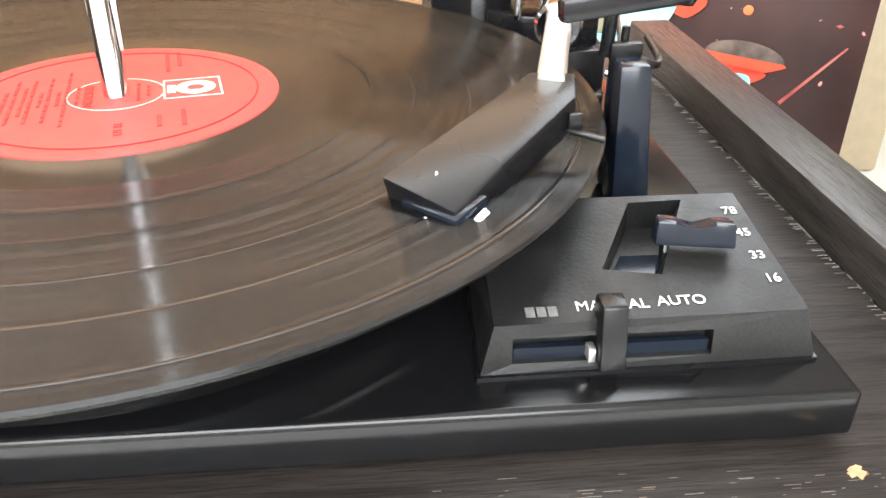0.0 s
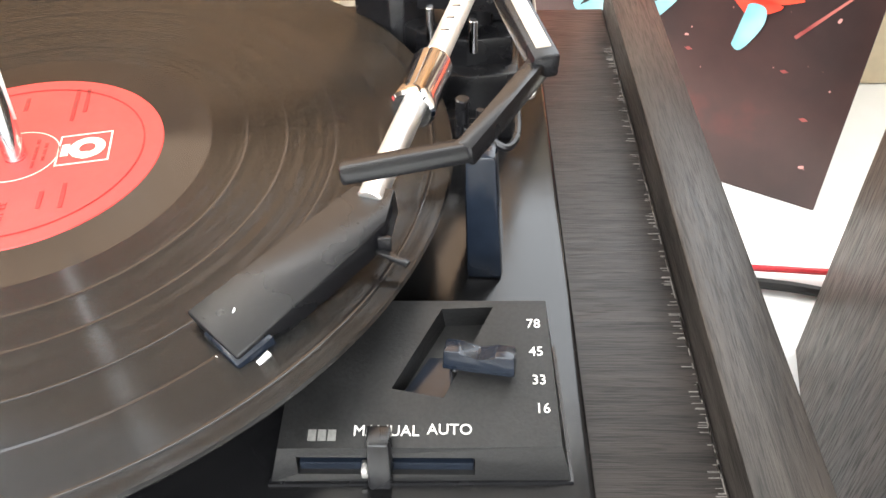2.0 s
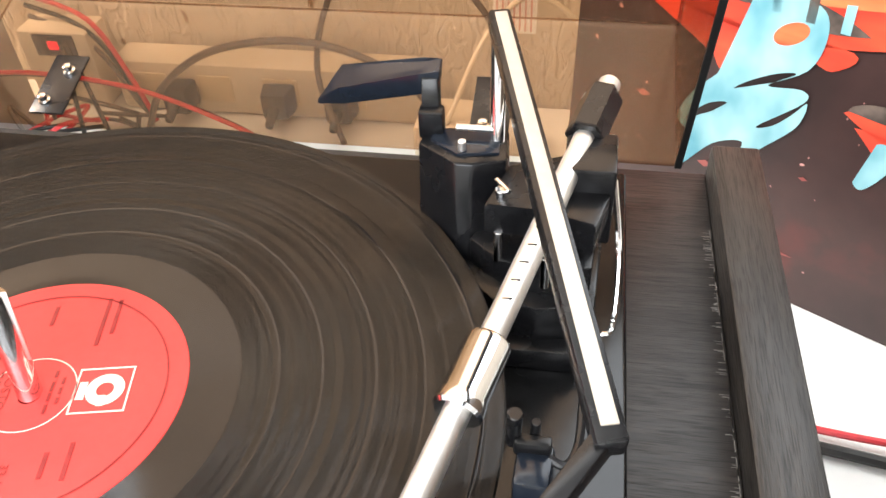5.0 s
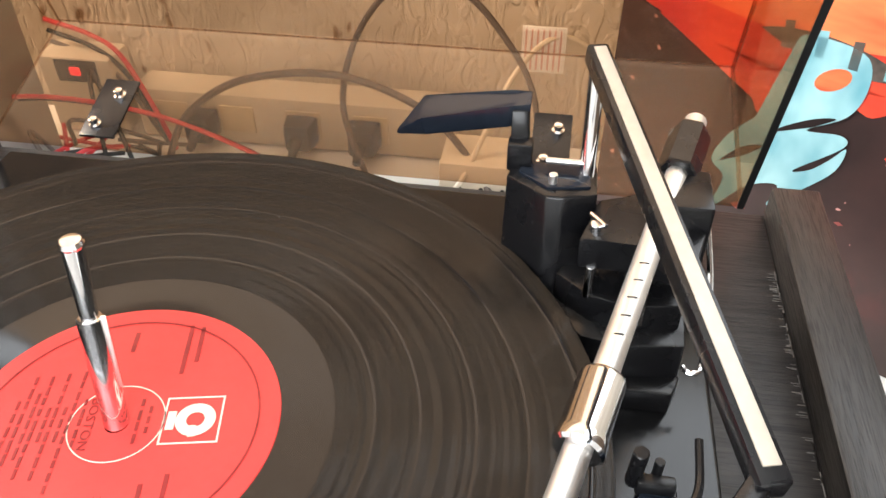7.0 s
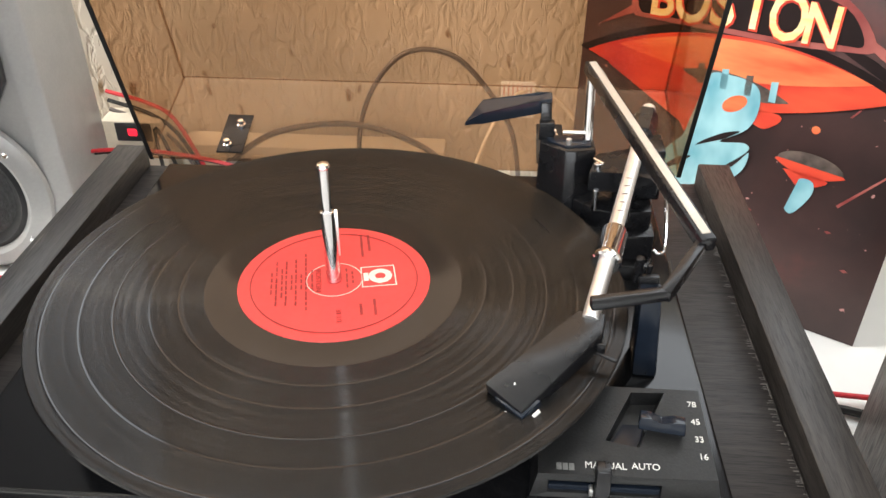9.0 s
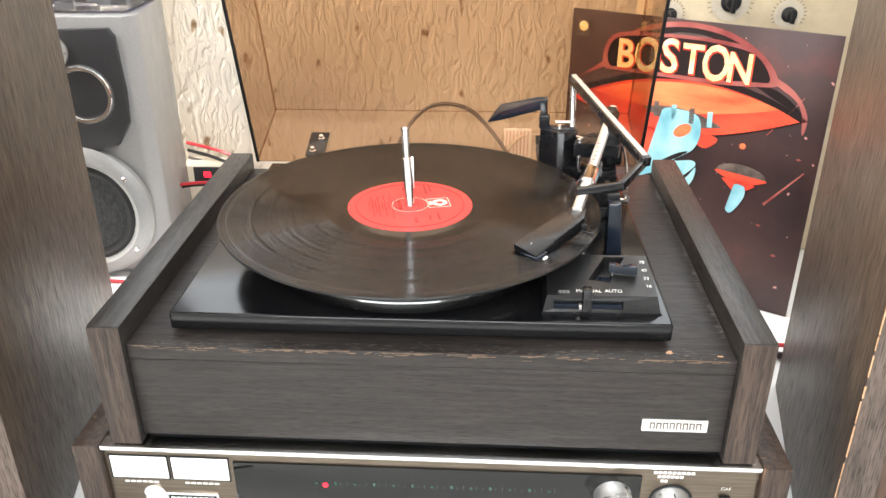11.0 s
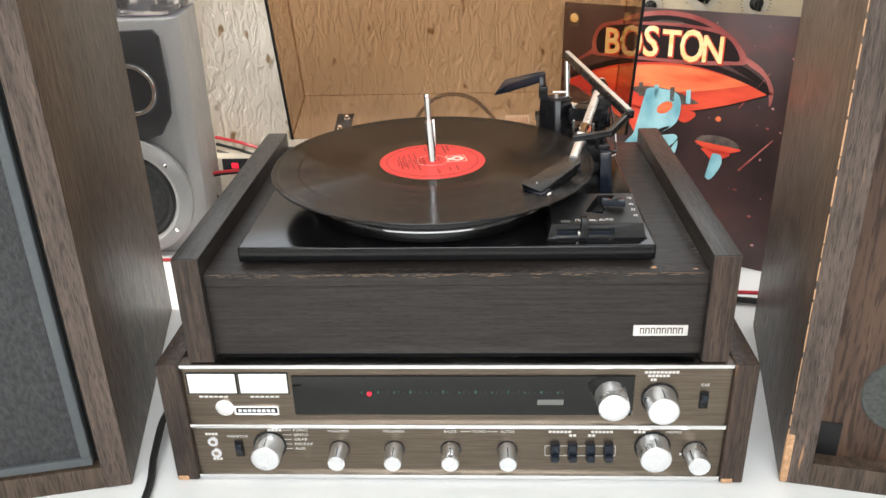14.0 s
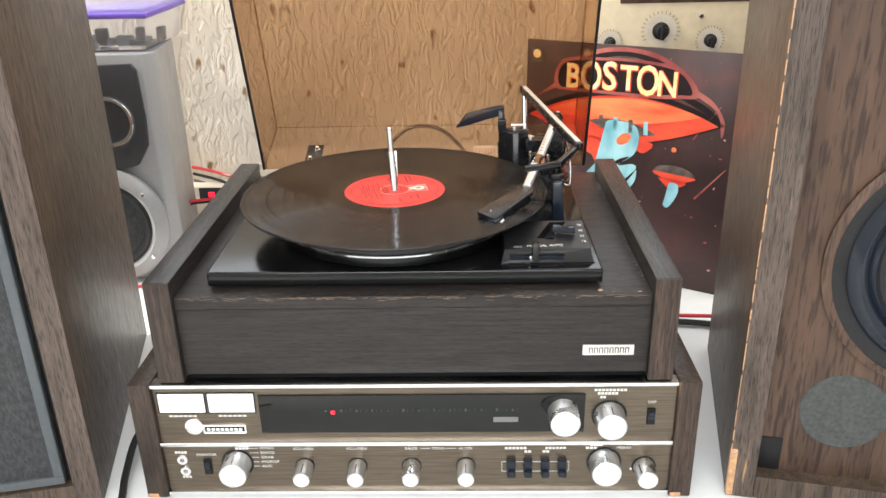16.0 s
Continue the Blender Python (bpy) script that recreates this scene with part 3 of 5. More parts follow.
DT = 0.2296  # top of the deck plate
deck = part("deck_plate", box(BM(), -0.1616, 0.1910, -0.1165, 0.186, BT + 0.0025, DT, 0.0020, 3), M_DECK, tt, "satin black deck plate")
screw = part("deck_screw", lathe(BM(), [(0, 0.0002), (0.0031, 0.0002), (0.0031, 0.0009), (0.0025, 0.0013), (0, 0.0013)], Matrix.Translation((0.1722, -0.0400, DT)), 24), M_ALU, deck, "slotted plated screw")
part("slot", box(BM(), -0.0028, 0.0028, -0.0003, 0.0003, 0.0012, 0.0015, m=Matrix.Translation((0.1722, -0.0400, DT)) @ pose(0, 0, 0, 0, 0, 75)), M_DARK, screw)
ZR = 0.2655  # top of the record
part("platter", lathe(BM(), [(0, DT + 0.0006), (0.110, DT + 0.0006), (0.1165, DT + 0.004), (0.1195, DT + 0.012), (0.1210, 0.2585), (0.1200, 0.2618), (0, 0.2618)], None, 96), M_PLATTER, tt, "dark polished platter")
# chrome ring added on the dark platter to give its rim's crescent highlight
part("platter_trim", lathe(BM(), [(0.1196, DT + 0.0140), (0.1216, DT + 0.0145), (0.1220, DT + 0.0160), (0.1212, DT + 0.0172), (0.1198, DT + 0.0175)], None, 96), M_CHROME, tt, "bright lip ring added for the platter's highlight")
SP0, SP1, SP2 = Vector((0, 0, 0.2628)), Vector((-0.0028, 0.0092, 0.3020)), Vector((-0.0041, 0.0144, 0.3245))
sp = part("spindle", rod(BM(), SP0, SP1, 0.0039), M_CHROME, tt, "bright bent changer spindle")
bm = rod(BM(), SP1 - (SP1 - SP0) * 0.05, SP2, 0.0026, 0.0031)
lathe(bm, [(0, -0.0026), (0.0030, -0.0016), (0.0036, 0.0), (0.0030, 0.0014), (0, 0.002)], Matrix.Translation(SP2), 20)
part("spindle_tip", bm, M_CHROME, sp)
part("spindle_hook", prism(BM(), [(-0.0030, -0.0003), (-0.0046, -0.0003), (-0.0048, 0.0003), (-0.0030, 0.0003)], 0.0, 0.0255, 0.0003, toward((-0.0012, 0.0035, 0.2780), SP1 + Vector((0.0005, 0, 0.005)))), M_ALU, sp)

# control box with sloping top
part("control_base", prism(BM(), [(0.1010, -0.1055), (0.1850, -0.1040), (0.1835, -0.0555), (0.1040, -0.0555)], DT, DT + 0.0012), M_PLASTIC, tt)
bm = BM()
lo = [(0.1018, -0.1045, DT + 0.001), (0.1842, -0.1035, DT + 0.001), (0.1815, -0.0560, DT + 0.001), (0.1045, -0.0560, DT + 0.001)]
hi = [(0.1050, -0.1022, 0.2432), (0.1812, -0.1012, 0.2432), (0.1792, -0.0560, 0.2520), (0.1062, -0.0560, 0.2520)]
SLOT = [(0.1347, -0.0846), (0.1493, -0.0874), (0.1635, -0.0582), (0.1483, -0.0588)]
FS = [(0.1095, 0.2330), (0.1580, 0.2330), (0.1580, 0.2395), (0.1095, 0.2395)]


def on_top(x, y, d=0.0):
    return (x, y - 0.25 * d, 0.2432 + (y + 0.1017) * 0.0088 / 0.0457 + d)


vl, vh = [bm.verts.new(v) for v in lo], [bm.verts.new(v) for v in hi]
vs = [bm.verts.new(on_top(x, y)) for x, y in SLOT]
vd = [bm.verts.new(on_top(x, y, -0.009)) for x, y in [(0.1360, -0.0840), (0.1478, -0.0862), (0.1612, -0.0592), (0.1492, -0.0597)]]
bm.faces.new(vl[::-1])
for i in range(4):
    j = (i + 1) % 4
    if i:
        bm.faces.new((vl[i], vl[j], vh[j], vh[i]))
    bm.faces.new((vh[i], vh[j], vs[j], vs[i]))
    bm.faces.new((vs[i], vs[j], vd[j], vd[i]))
bm.faces.new(vd)


def on_front(x, z, d=0.0):
    return (x, -0.1040 + (z - DT) * 0.16 + d, z)


fa = [bm.verts.new(on_front(x, z)) for x, z in FS]
fb = [bm.verts.new(on_front(x, z, 0.005)) for x, z in FS]
ring = [vl[0], vl[1], vh[1], vh[0]]
for i in range(4):
    j = (i + 1) % 4
    bm.faces.new((ring[i], ring[j], fa[j], fa[i]))
    bm.faces.new((fa[i], fa[j], fb[j], fb[i]))
bm.faces.new(fb)
ctl = part("control_box", bm, M_PANEL, tt, "grained black speed control panel", smooth=False)
part("slot_floor", prism(BM(), [(0.1362, -0.0838), (0.1476, -0.0860), (0.1610, -0.0594), (0.1494, -0.0599)], 0.2395, 0.2402), M_GLOSSY, ctl)
# speed knob: a notched blue-black bar on a stalk
kb = [(0, 0), (0.0205, -0.0005), (0.0200, 0.0062), (0.0150, 0.0064), (0.0098, 0.0040), (0.0048, 0.0066), (0.0004, 0.0066)]
bm = prism(BM(), kb, -0.0030, 0.0030, 0.0007, Matrix.Translation((0.1492, -0.0780, 0.2500)) @ pose(0, 0, 0, 80, 0, -8))
kn = part("speed_knob", bm, M_GLOSSY, ctl, "glossy notched speed lever")
part("stalk", rod(BM(), (0.1520, -0.0790, 0.2400), (0.1520, -0.0790, 0.2535), 0.0011), M_CHROME, kn)
# start lever in the front slot
bm = prism(BM(), [(-0.0032, -0.1085), (0.0032, -0.1085), (0.0034, -0.0975), (-0.0034, -0.0975)], 0.2330, 0.2490, 0.0008, Matrix.Translation((0.1325, 0, 0)), [(-0.0030, -0.1050), (0.0030, -0.1050), (0.0033, -0.0985), (-0.0033, -0.0985)])
lv = part("start_lever", bm, M_PLASTIC, ctl, "black start lever")
part("lever_pin", box(BM(), 0.1272, 0.1290, -0.1052, -0.1015, 0.2335, 0.2372, 0.0003), M_ALU, lv)
part("slide", box(BM(), 0.1100, 0.1575, -0.1018, -0.1000, 0.2330, 0.2362), M_GLOSSY, ctl)
TOPM = pose(0, 0, 0, math.degrees(math.atan2(0.0088, 0.0457)))
bm = BM()
for text, x, y, size in (("78", 0.1752, -0.0640, 0.0042), ("45", 0.1756, -0.0731, 0.0042), ("33", 0.1760, -0.0820, 0.0042), ("16", 0.1766, -0.0905, 0.0042), ("MANUAL", 0.1340, -0.0972, 0.0044), ("AUTO", 0.1512, -0.0967, 0.0044)):
    words(bm, text, size, Matrix.Translation(on_top(x, y, 0.0002)) @ TOPM, 0.0001)
part("lettering", bm, M_PRINT, ctl, "pale moulded speed numbers", smooth=False)
bm = BM()
for k in range(3):
    box(bm, -0.0036 + k * 0.0027, -0.0014 + k * 0.0027, -0.0016, 0.0016, 0, 0.0002, m=Matrix.Translation(on_top(0.1165, -0.0984, 0.0001)) @ TOPM)
part("worn_lettering", bm, M_GOLDPRINT, ctl, "worn-off printed bars", smooth=False)

# tonearm: headshell, tube, sliding collar, counterweight
SH = [(0.0806, -0.0775, 0.2705), (0.0965, -0.0912, 0.2675), (0.1330, -0.0515, 0.2795), (0.1350, -0.0400, 0.2825), (0.1228, -0.0385, 0.2825)]
bm = BM()
top = [bm.verts.new(v) for v in SH]
low = [bm.verts.new((x + (0.0006 if i > 1 else 0.0014), y + 0.0006, z - (0.0062 if i < 2 else 0.0095))) for i, (x, y, z) in enumerate(SH)]
bm.faces.new(top)
bm.faces.new(low[::-1])
for i in range(5):
    j = (i + 1) % 5
    bm.faces.new((top[i], low[i], low[j], top[j]))
bmesh.ops.bevel(bm, geom=list(bm.edges), offset=0.0006, segments=2, affect="EDGES", profile=0.5)
arm = part("tonearm", rod(BM(), (0.1278, -0.0430, 0.2800), (0.1700, 0.1180, 0.3005), 0.0041, n=28), M_ALU, tt, "satin aluminium tonearm tube")
shell = part("headshell", bm, M_PLASTIC, arm, "black angled headshell")
part("pointer_mark", prism(BM(), [(0.0, 0.0), (0.0040, 0.0013), (0.0046, 0.0002), (0.0040, -0.0006)], 0, 0.0003, 0, Matrix.Translation((0.0908, -0.0800, 0.26965)) @ pose(0, 0, 0, 4, -16, 42)), M_WHITE, arm, "small white pointer mark")
bm = BM()
box(bm, -0.0062, 0.0062, -0.0085, 0.0085, -0.0035, 0.0045, 0.001, m=Matrix.Translation((0.0955, -0.0822, 0.2628)) @ pose(0, 0, 0, 0, -10, 45))
part("cartridge", bm, M_GLOSSY, arm, "black cartridge under the headshell")
bm = rod(BM(), (0.0905, -0.0880, 0.2640), (0.0885, -0.0905, 0.2628), 0.0012)
rod(bm, (0.1015, -0.0905, 0.2640), (0.1045, -0.0878, 0.2655), 0.0014)
rod(bm, (0.0935, -0.0870, 0.2625), (0.0935, -0.0870, 0.2657 - 0.0002), 0.0007)
part("stylus", bm, M_CHROME, arm, "bright stylus clip")
bm = box(BM(), 0.1305, 0.1345, -0.0555, -0.0535, 0.2715, 0.2765, 0.0006)
box(bm, 0.1300, 0.1405, -0.0575, -0.0548, 0.2712, 0.2725, 0.0005, m=Matrix.Translation((0.1320, -0.0560, 0.2718)) @ pose(0, 0, 0, 0, 8, -25) @ Matrix.Translation((-0.1320, 0.0560, -0.2718)))
part("finger_lift", bm, M_PLASTIC, arm, "black finger lift")
ax0, ax1 = Vector((0.1278, -0.0430, 0.2800)), Vector((0.1700, 0.1180, 0.3005))


def along(t):
    return ax0 + (ax1 - ax0) * t


L_ARM = (ax1 - ax0).length
part("collar", lathe(BM(), [(0.0043, 0), (0.0066, 0), (0.0076, 0.0010), (0.0076, 0.0045), (0.0072, 0.0052), (0.0072, 0.0240), (0.0066, 0.0256), (0.0043, 0.0256)], toward(along(0.245), ax1), 40, True), M_CHROME, arm, "polished sliding weight collar")
bm = BM()
for k in range(5):
    rod(bm, along(0.48 + 0.045 * k) + Vector((-0.0012, -0.0005, 0.0040)), along(0.48 + 0.045 * k) + Vector((0.0018, -0.0005, 0.0041)), 0.00025, n=6)
part("scale_marks", bm, M_DARK, arm, "fine graduation marks")
bm = lathe(BM(), [(0.0045, 0), (0.0072, 0), (0.0076, 0.001), (0.0076, 0.024), (0.0066, 0.026), (0, 0.026)], toward(along(0.955), along(1.2)), 6)
part("counterweight", bm, M_PLASTIC, arm, "black faceted counterweight", smooth=False)
part("counterweight_tip", rod(BM(), along(1.09), along(1.155), 0.0042), M_ALU, arm, "silver end cap")

# tower, pivot housing, lever
tower = part("tower", prism(BM(), [(0.1062, 0.1010), (0.1240, 0.0830), (0.1290, 0.0830), (0.1420, 0.0960), (0.1420, 0.1180), (0.1100, 0.1180)], DT, 0.2955, 0.0010, None, [(0.1078, 0.1075), (0.1230, 0.0965), (0.1290, 0.0965), (0.1410, 0.1005), (0.1405, 0.1190), (0.1100, 0.1190)]), M_PLASTIC, tt, "black moulded changer tower")
part("tower_rim", prism(BM(), [(0.1120, 0.1090), (0.1232, 0.1005), (0.1385, 0.1030), (0.1380, 0.1160), (0.1130, 0.1160)], 0.2950, 0.2968, 0.0005), M_GLOSSY, tower)
part("tower_back", box(BM(), 0.1072, 0.1165, 0.1120, 0.1185, 0.2940, 0.3060, 0.0010), M_PLASTIC, tower)
bm = rod(BM(), (0.1248, 0.1035, 0.2960), (0.1248, 0.1035, 0.3005), 0.0016)
rod(bm, (0.1215, 0.1120, 0.3005), (0.1380, 0.1120, 0.3005), 0.0012)
part("tower_pin", bm, M_ALU, tower, "plated pin and clip")
bm = prism(BM(), [(0.1080, 0.1150), (0.1150, 0.1155), (0.1150, 0.1195), (0.1080, 0.1200)], 0.3040, 0.3160, 0.0008, None, [(0.1078, 0.1190), (0.1140, 0.1200), (0.1140, 0.1260), (0.1078, 0.1265)])
lever = part("reject_lever", bm, M_PLASTIC, tt, "glossy black record guide lever")
bm = BM()
a = [bm.verts.new(v) for v in ((0.1145, 0.1200, 0.3185), (0.1145, 0.1290, 0.3190), (0.1070, 0.1300, 0.3185), (0.0720, 0.1390, 0.3085), (0.0606, 0.1360, 0.2930), (0.0720, 0.1285, 0.3040), (0.1070, 0.1195, 0.3175))]
b = [bm.verts.new(v) for v in ((0.1140, 0.1200, 0.3110), (0.1140, 0.1280, 0.3120), (0.1070, 0.1285, 0.3105), (0.0740, 0.1370, 0.2990), (0.0612, 0.1350, 0.2915), (0.0740, 0.1290, 0.2965), (0.1065, 0.1200, 0.3080))]
bm.faces.new(a)
bm.faces.new(b[::-1])
for i in range(7):
    j = (i + 1) % 7
    bm.faces.new((a[i], b[i], b[j], a[j]))
bmesh.ops.bevel(bm, geom=list(bm.edges), offset=0.0006, segments=2, affect="EDGES", profile=0.5)
part("lever_blade", bm, M_GLOSSY, lever, "blue-black glossy blade")
bm = prism(BM(), [(0.1225, 0.0850), (0.1402, 0.0690), (0.1560, 0.0660), (0.1765, 0.0690), (0.1790, 0.1150), (0.1420, 0.1180)], DT, 0.2560, 0.0012)
base = part("arm_base", bm, M_PLASTIC, tt, "black moulded tonearm base")
part("base_step", prism(BM(), [(0.1290, 0.0880), (0.1420, 0.0770), (0.1560, 0.0740), (0.1745, 0.0770), (0.1765, 0.1130), (0.1420, 0.1150)], 0.2555, 0.2680, 0.0010), M_PLASTIC, base)
part("base_foot", prism(BM(), [(0.1420, 0.0600), (0.1740, 0.0600), (0.1775, 0.0700), (0.1400, 0.0700)], DT, 0.2400, 0.0010), M_PLASTIC, base)
bm = prism(BM(), [(0.1355, 0.0790), (0.1545, 0.0800), (0.1740, 0.0720), (0.1805, 0.0970), (0.1650, 0.1130), (0.1420, 0.1030)], 0.2790, 0.2915, 0.0010)
hs = part("pivot_housing", bm, M_PLASTIC, tt, "black tonearm pivot housing")
part("pivot_block", box(BM(), 0.1620, 0.1800, 0.0900, 0.1130, 0.2680, 0.3010, 0.0012), M_PLASTIC, hs)
part("pivot_post", rod(BM(), (0.1600, 0.0930, 0.2550), (0.1600, 0.0930, 0.2800), 0.0075), M_PLASTIC, hs)
for p in ((0.1408, 0.0735, 0.2700), (0.1583, 0.0620, 0.2700)):
    part("adjusting_screw", rod(BM(), (p[0], p[1] + 0.006, 0.2660), (p[0], p[1] + 0.006, 0.2800), 0.0018), M_CHROME, hs, "bright adjusting screw")
bm = rod(BM(), (0.1410, 0.0850, 0.2910), (0.1410, 0.0850, 0.2945), 0.0022)
rod(bm, (0.1390, 0.0900, 0.2945), (0.1440, 0.0830, 0.2950), 0.0010)
part("housing_clip", bm, M_CHROME, hs, "small wire clip")
part("lift_wire", cable(BM(), [(0.1800, 0.1000, 0.2900), (0.1835, 0.0850, 0.2700), (0.1838, 0.0700, 0.2480), (0.1800, 0.0670, 0.2450), (0.1770, 0.0690, 0.2460)], 0.0011), M_CHROME, hs, "bright bent wire")
# arm rest
rest = part("arm_rest", prism(BM(), [(0.1555, -0.0235), (0.1680, -0.0245), (0.1690, -0.0020), (0.1570, 0.0010)], DT, 0.2770, 0.0016, None, [(0.1550, -0.0180), (0.1650, -0.0180), (0.1660, -0.0040), (0.1555, -0.0020)]), M_GLOSSY, tt, "black arm rest post")
bm = rod(BM(), (0.1540, -0.0040, 0.2760), (0.1545, -0.0050, 0.2905), 0.0022)
box(bm, 0.1545, 0.1650, -0.0080, -0.0040, 0.2750, 0.2810, 0.0010)
rod(bm, (0.1600, -0.0030, 0.2780), (0.1602, -0.0030, 0.2850), 0.0014)
part("rest_fork", bm, M_PLASTIC, rest)
part("rest_hook", cable(BM(), [(0.1640, -0.0080, 0.2760), (0.1690, -0.0085, 0.2740), (0.1722, -0.0020, 0.2745), (0.1728, 0.0120, 0.2770)], 0.0013), M_PLASTIC, rest)
# overarm
E0, E1, E2, E3 = Vector((0.1362, 0.1230, 0.3365)), Vector((0.1768, -0.0275, 0.3160)), Vector((0.1565, -0.0570, 0.3080)), Vector((0.1240, -0.0625, 0.3050))


def bar(bm, p, q, w, h, bevel=0.0012):
    d = q - p
    z = Vector((0, 0, 1))
    x = d.cross(z).normalized()
    y = d.normalized()
    m = Matrix((x, y, x.cross(y))).transposed().to_4x4()
    m.translation = p
    return box(bm, -w / 2, w / 2, 0, d.length, -h / 2, h / 2, bevel, m=m)


bm = bar(BM(), E0 + (E0 - E1).normalized() * 0.004, E1 + (E1 - E0).normalized() * 0.003, 0.0078, 0.0075)
ov = part("overarm", bm, M_PLASTIC, tt, "black record steadying arm")
part("inlay_strip", bar(BM(), E0 + Vector((0, 0.001, 0.0040)), E1 + Vector((0.0, 0.0006, 0.0040)), 0.0043, 0.0008, 0.0003), M_STRIP, ov, "champagne metal inlay strip")
bm = bar(BM(), E1 + Vector((0.0008, 0.003, -0.001)), E2 + (E2 - E1).normalized() * 0.002, 0.0054, 0.0068)
bar(bm, E2 - (E3 - E2).normalized() * 0.002, E3, 0.0047, 0.0058)
part("overarm_hook", bm, M_PLASTIC, ov)
part("overarm_post", rod(BM(), (0.1368, 0.1110, 0.2900), (0.1362, 0.1215, 0.3340), 0.0030), M_CHROME, ov, "bright overarm post")

# smoked lid, leaning a little forward over the deck
LM = Matrix.Translation((0, 0.197, 0.2265)) @ pose(0, 0, 0, 17)
LX0, LX1, LD, LH, LT = -0.1800, 0.2170, 0.095, 0.345, 0.0026


def lid_box(*a):
    return box(BM(), *a, 0.0004, 1, m=LM)


lid = part("lid_back", lid_box(LX0, LX1, LD - LT, LD, LT, LH), M_SMOKE, tt, "smoked brown acrylic dust cover")
part("lid_floor", lid_box(LX0, LX1, 0.0, LD, 0.0, LT), M_SMOKE, lid)
for x in (LX0, LX1 - LT):
    part("lid_side", lid_box(x, x + LT, 0.0, LD - LT, LT, LH), M_SMOKE, lid)
part("lid_top", lid_box(LX0, LX1, 0.0, LD, LH, LH + LT), M_SMOKE, lid)
for x in (LX0 - 0.0006, LX1 - LT - 0.0002):
    part("lid_rim", lid_box(x, x + LT + 0.0008, -0.0012, -0.0002, 0.0, LH + LT), M_DARK, lid, "dark cut edge of the lid")
for ob in (lid, *lid.children):
    if ob.name.split(".")[0] != "lid_rim":
        ob.visible_shadow = False
for x in (-0.1200, 0.1220):
    br = part("hinge_plate", box(BM(), x - 0.010, x + 0.010, 0.006, 0.048, LT, LT + 0.0016, 0.0004, m=LM @ pose(0, 0, 0, 0, 0, 0)), M_PLASTIC, lid, "black hinge plate")
    for y in (0.014, 0.036):
        part("hinge_screw", lathe(BM(), [(0, 0), (0.0034, 0), (0.0034, 0.0014), (0.0022, 0.0020), (0.0022, 0.0048), (0, 0.0056)], LM @ Matrix.Translation((x + (0.003 if y > 0.02 else -0.003), y, LT + 0.0016)), 16), M_CHROME, br, "bright domed nut")

# ---- the record ----
rec12 = thing("vinyl_record", pose(0, 0, ZR - 0.0033), "black vinyl long-playing record with a red label", "record")
d = ZR - 0.2622
prof = [(0.0037, 0.2590), (0.148, 0.2590), (0.1506, 0.2600), (0.1512, 0.2612), (0.1506, 0.2621), (0.1490, 0.2622), (0.1478, 0.2619), (0.1470, 0.2616), (0.1460, 0.2616), (0.1400, 0.2616)]
prof += [(0.0665, 0.2616)]
part("disc", lathe(BM(), [(r, z + d) for r, z in prof], None, 160), M_VINYL, rec12, "grooved black vinyl")
part("dead_wax", lathe(BM(), [(r, z + d) for r, z in ((0.0665, 0.2616), (0.052, 0.2616), (0.0505, 0.2619), (0.0037, 0.2619))], None, 120), M_DEADWAX, rec12, "smooth run-out ring")
for r, w in ((0.1440, 0.0007), (0.1262, 0.0005), (0.1105, 0.0006), (0.0932, 0.0005), (0.0790, 0.0005)):
    part("track_gap", lathe(BM(), [(r - w, 0.26162 + d), (r - w * 0.9, 0.26166 + d), (r + w * 0.9, 0.26166 + d), (r + w, 0.26162 + d)], None, 160), M_DEADWAX, rec12, "smooth gap between two tracks")
TURN = -78
lab = part("label", lathe(BM(), [(0.0037, 0.2622 + d), (0.0498, 0.2622 + d), (0.05, 0.2619 + d), (0.0037, 0.2619 + d)], None, 96, True), M_LABEL, rec12, "red paper label")
LB = Matrix.Translation((0, 0, 0.26235 + d)) @ pose(0, 0, 0, 0, 0, TURN)
bm = BM()
rng = random.Random(8)
for z, w, k in ((-0.0115, 0.020, 5), (-0.0148, 0.052, 12), (-0.0172, 0.014, 3), (-0.0200, 0.042, 9), (-0.0222, 0.014, 3), (-0.0250, 0.040, 9), (-0.0272, 0.026, 5), (-0.0300, 0.040, 8), (-0.0325, 0.020, 4), (0.0065, 0.018, 4), (0.0095, 0.012, 3)):
    x = -w / 2
    for i in range(k):
        ww = w / k * rng.uniform(0.6, 0.9)
        box(bm, x, x + ww, z - 0.0005, z + 0.0005, 0, 0.0001, m=LB)
        x += w / k
for x, z, w in ((-0.032, 0.020, 0.016), (-0.030, 0.016, 0.022), (0.026, 0.0195, 0.013), (0.027, 0.0125, 0.009), (-0.034, -0.002, 0.009)):
    box(bm, x - w / 2, x + w / 2, z - 0.0008, z + 0.0006, 0, 0.0001, m=LB)
words(bm, "BOSTON", 0.0042, LB @ Matrix.Translation((0, -0.0085, 0.0001)), 0.00005, stretch=1.2)
words(bm, "33 1/3", 0.0034, LB @ Matrix.Translation((0.031, 0.001, 0.0001)), 0.00005, stretch=1.2)
part("label_print", bm, M_INK, lab, "dark printed title lines", smooth=False)
bm = BM()
for x0, x1, y0, y1 in ((-0.009, 0.009, 0.0140, 0.0146), (-0.009, 0.009, 0.0314, 0.0320), (-0.009, -0.0084, 0.0146, 0.0314), (0.0084, 0.009, 0.0146, 0.0314), (-0.0035, 0.0035, 0.0152, 0.0178), (0.0022, 0.0064, 0.0225, 0.0246)):
    box(bm, x0, x1, y0, y1, 0, 0.0001, m=LB)
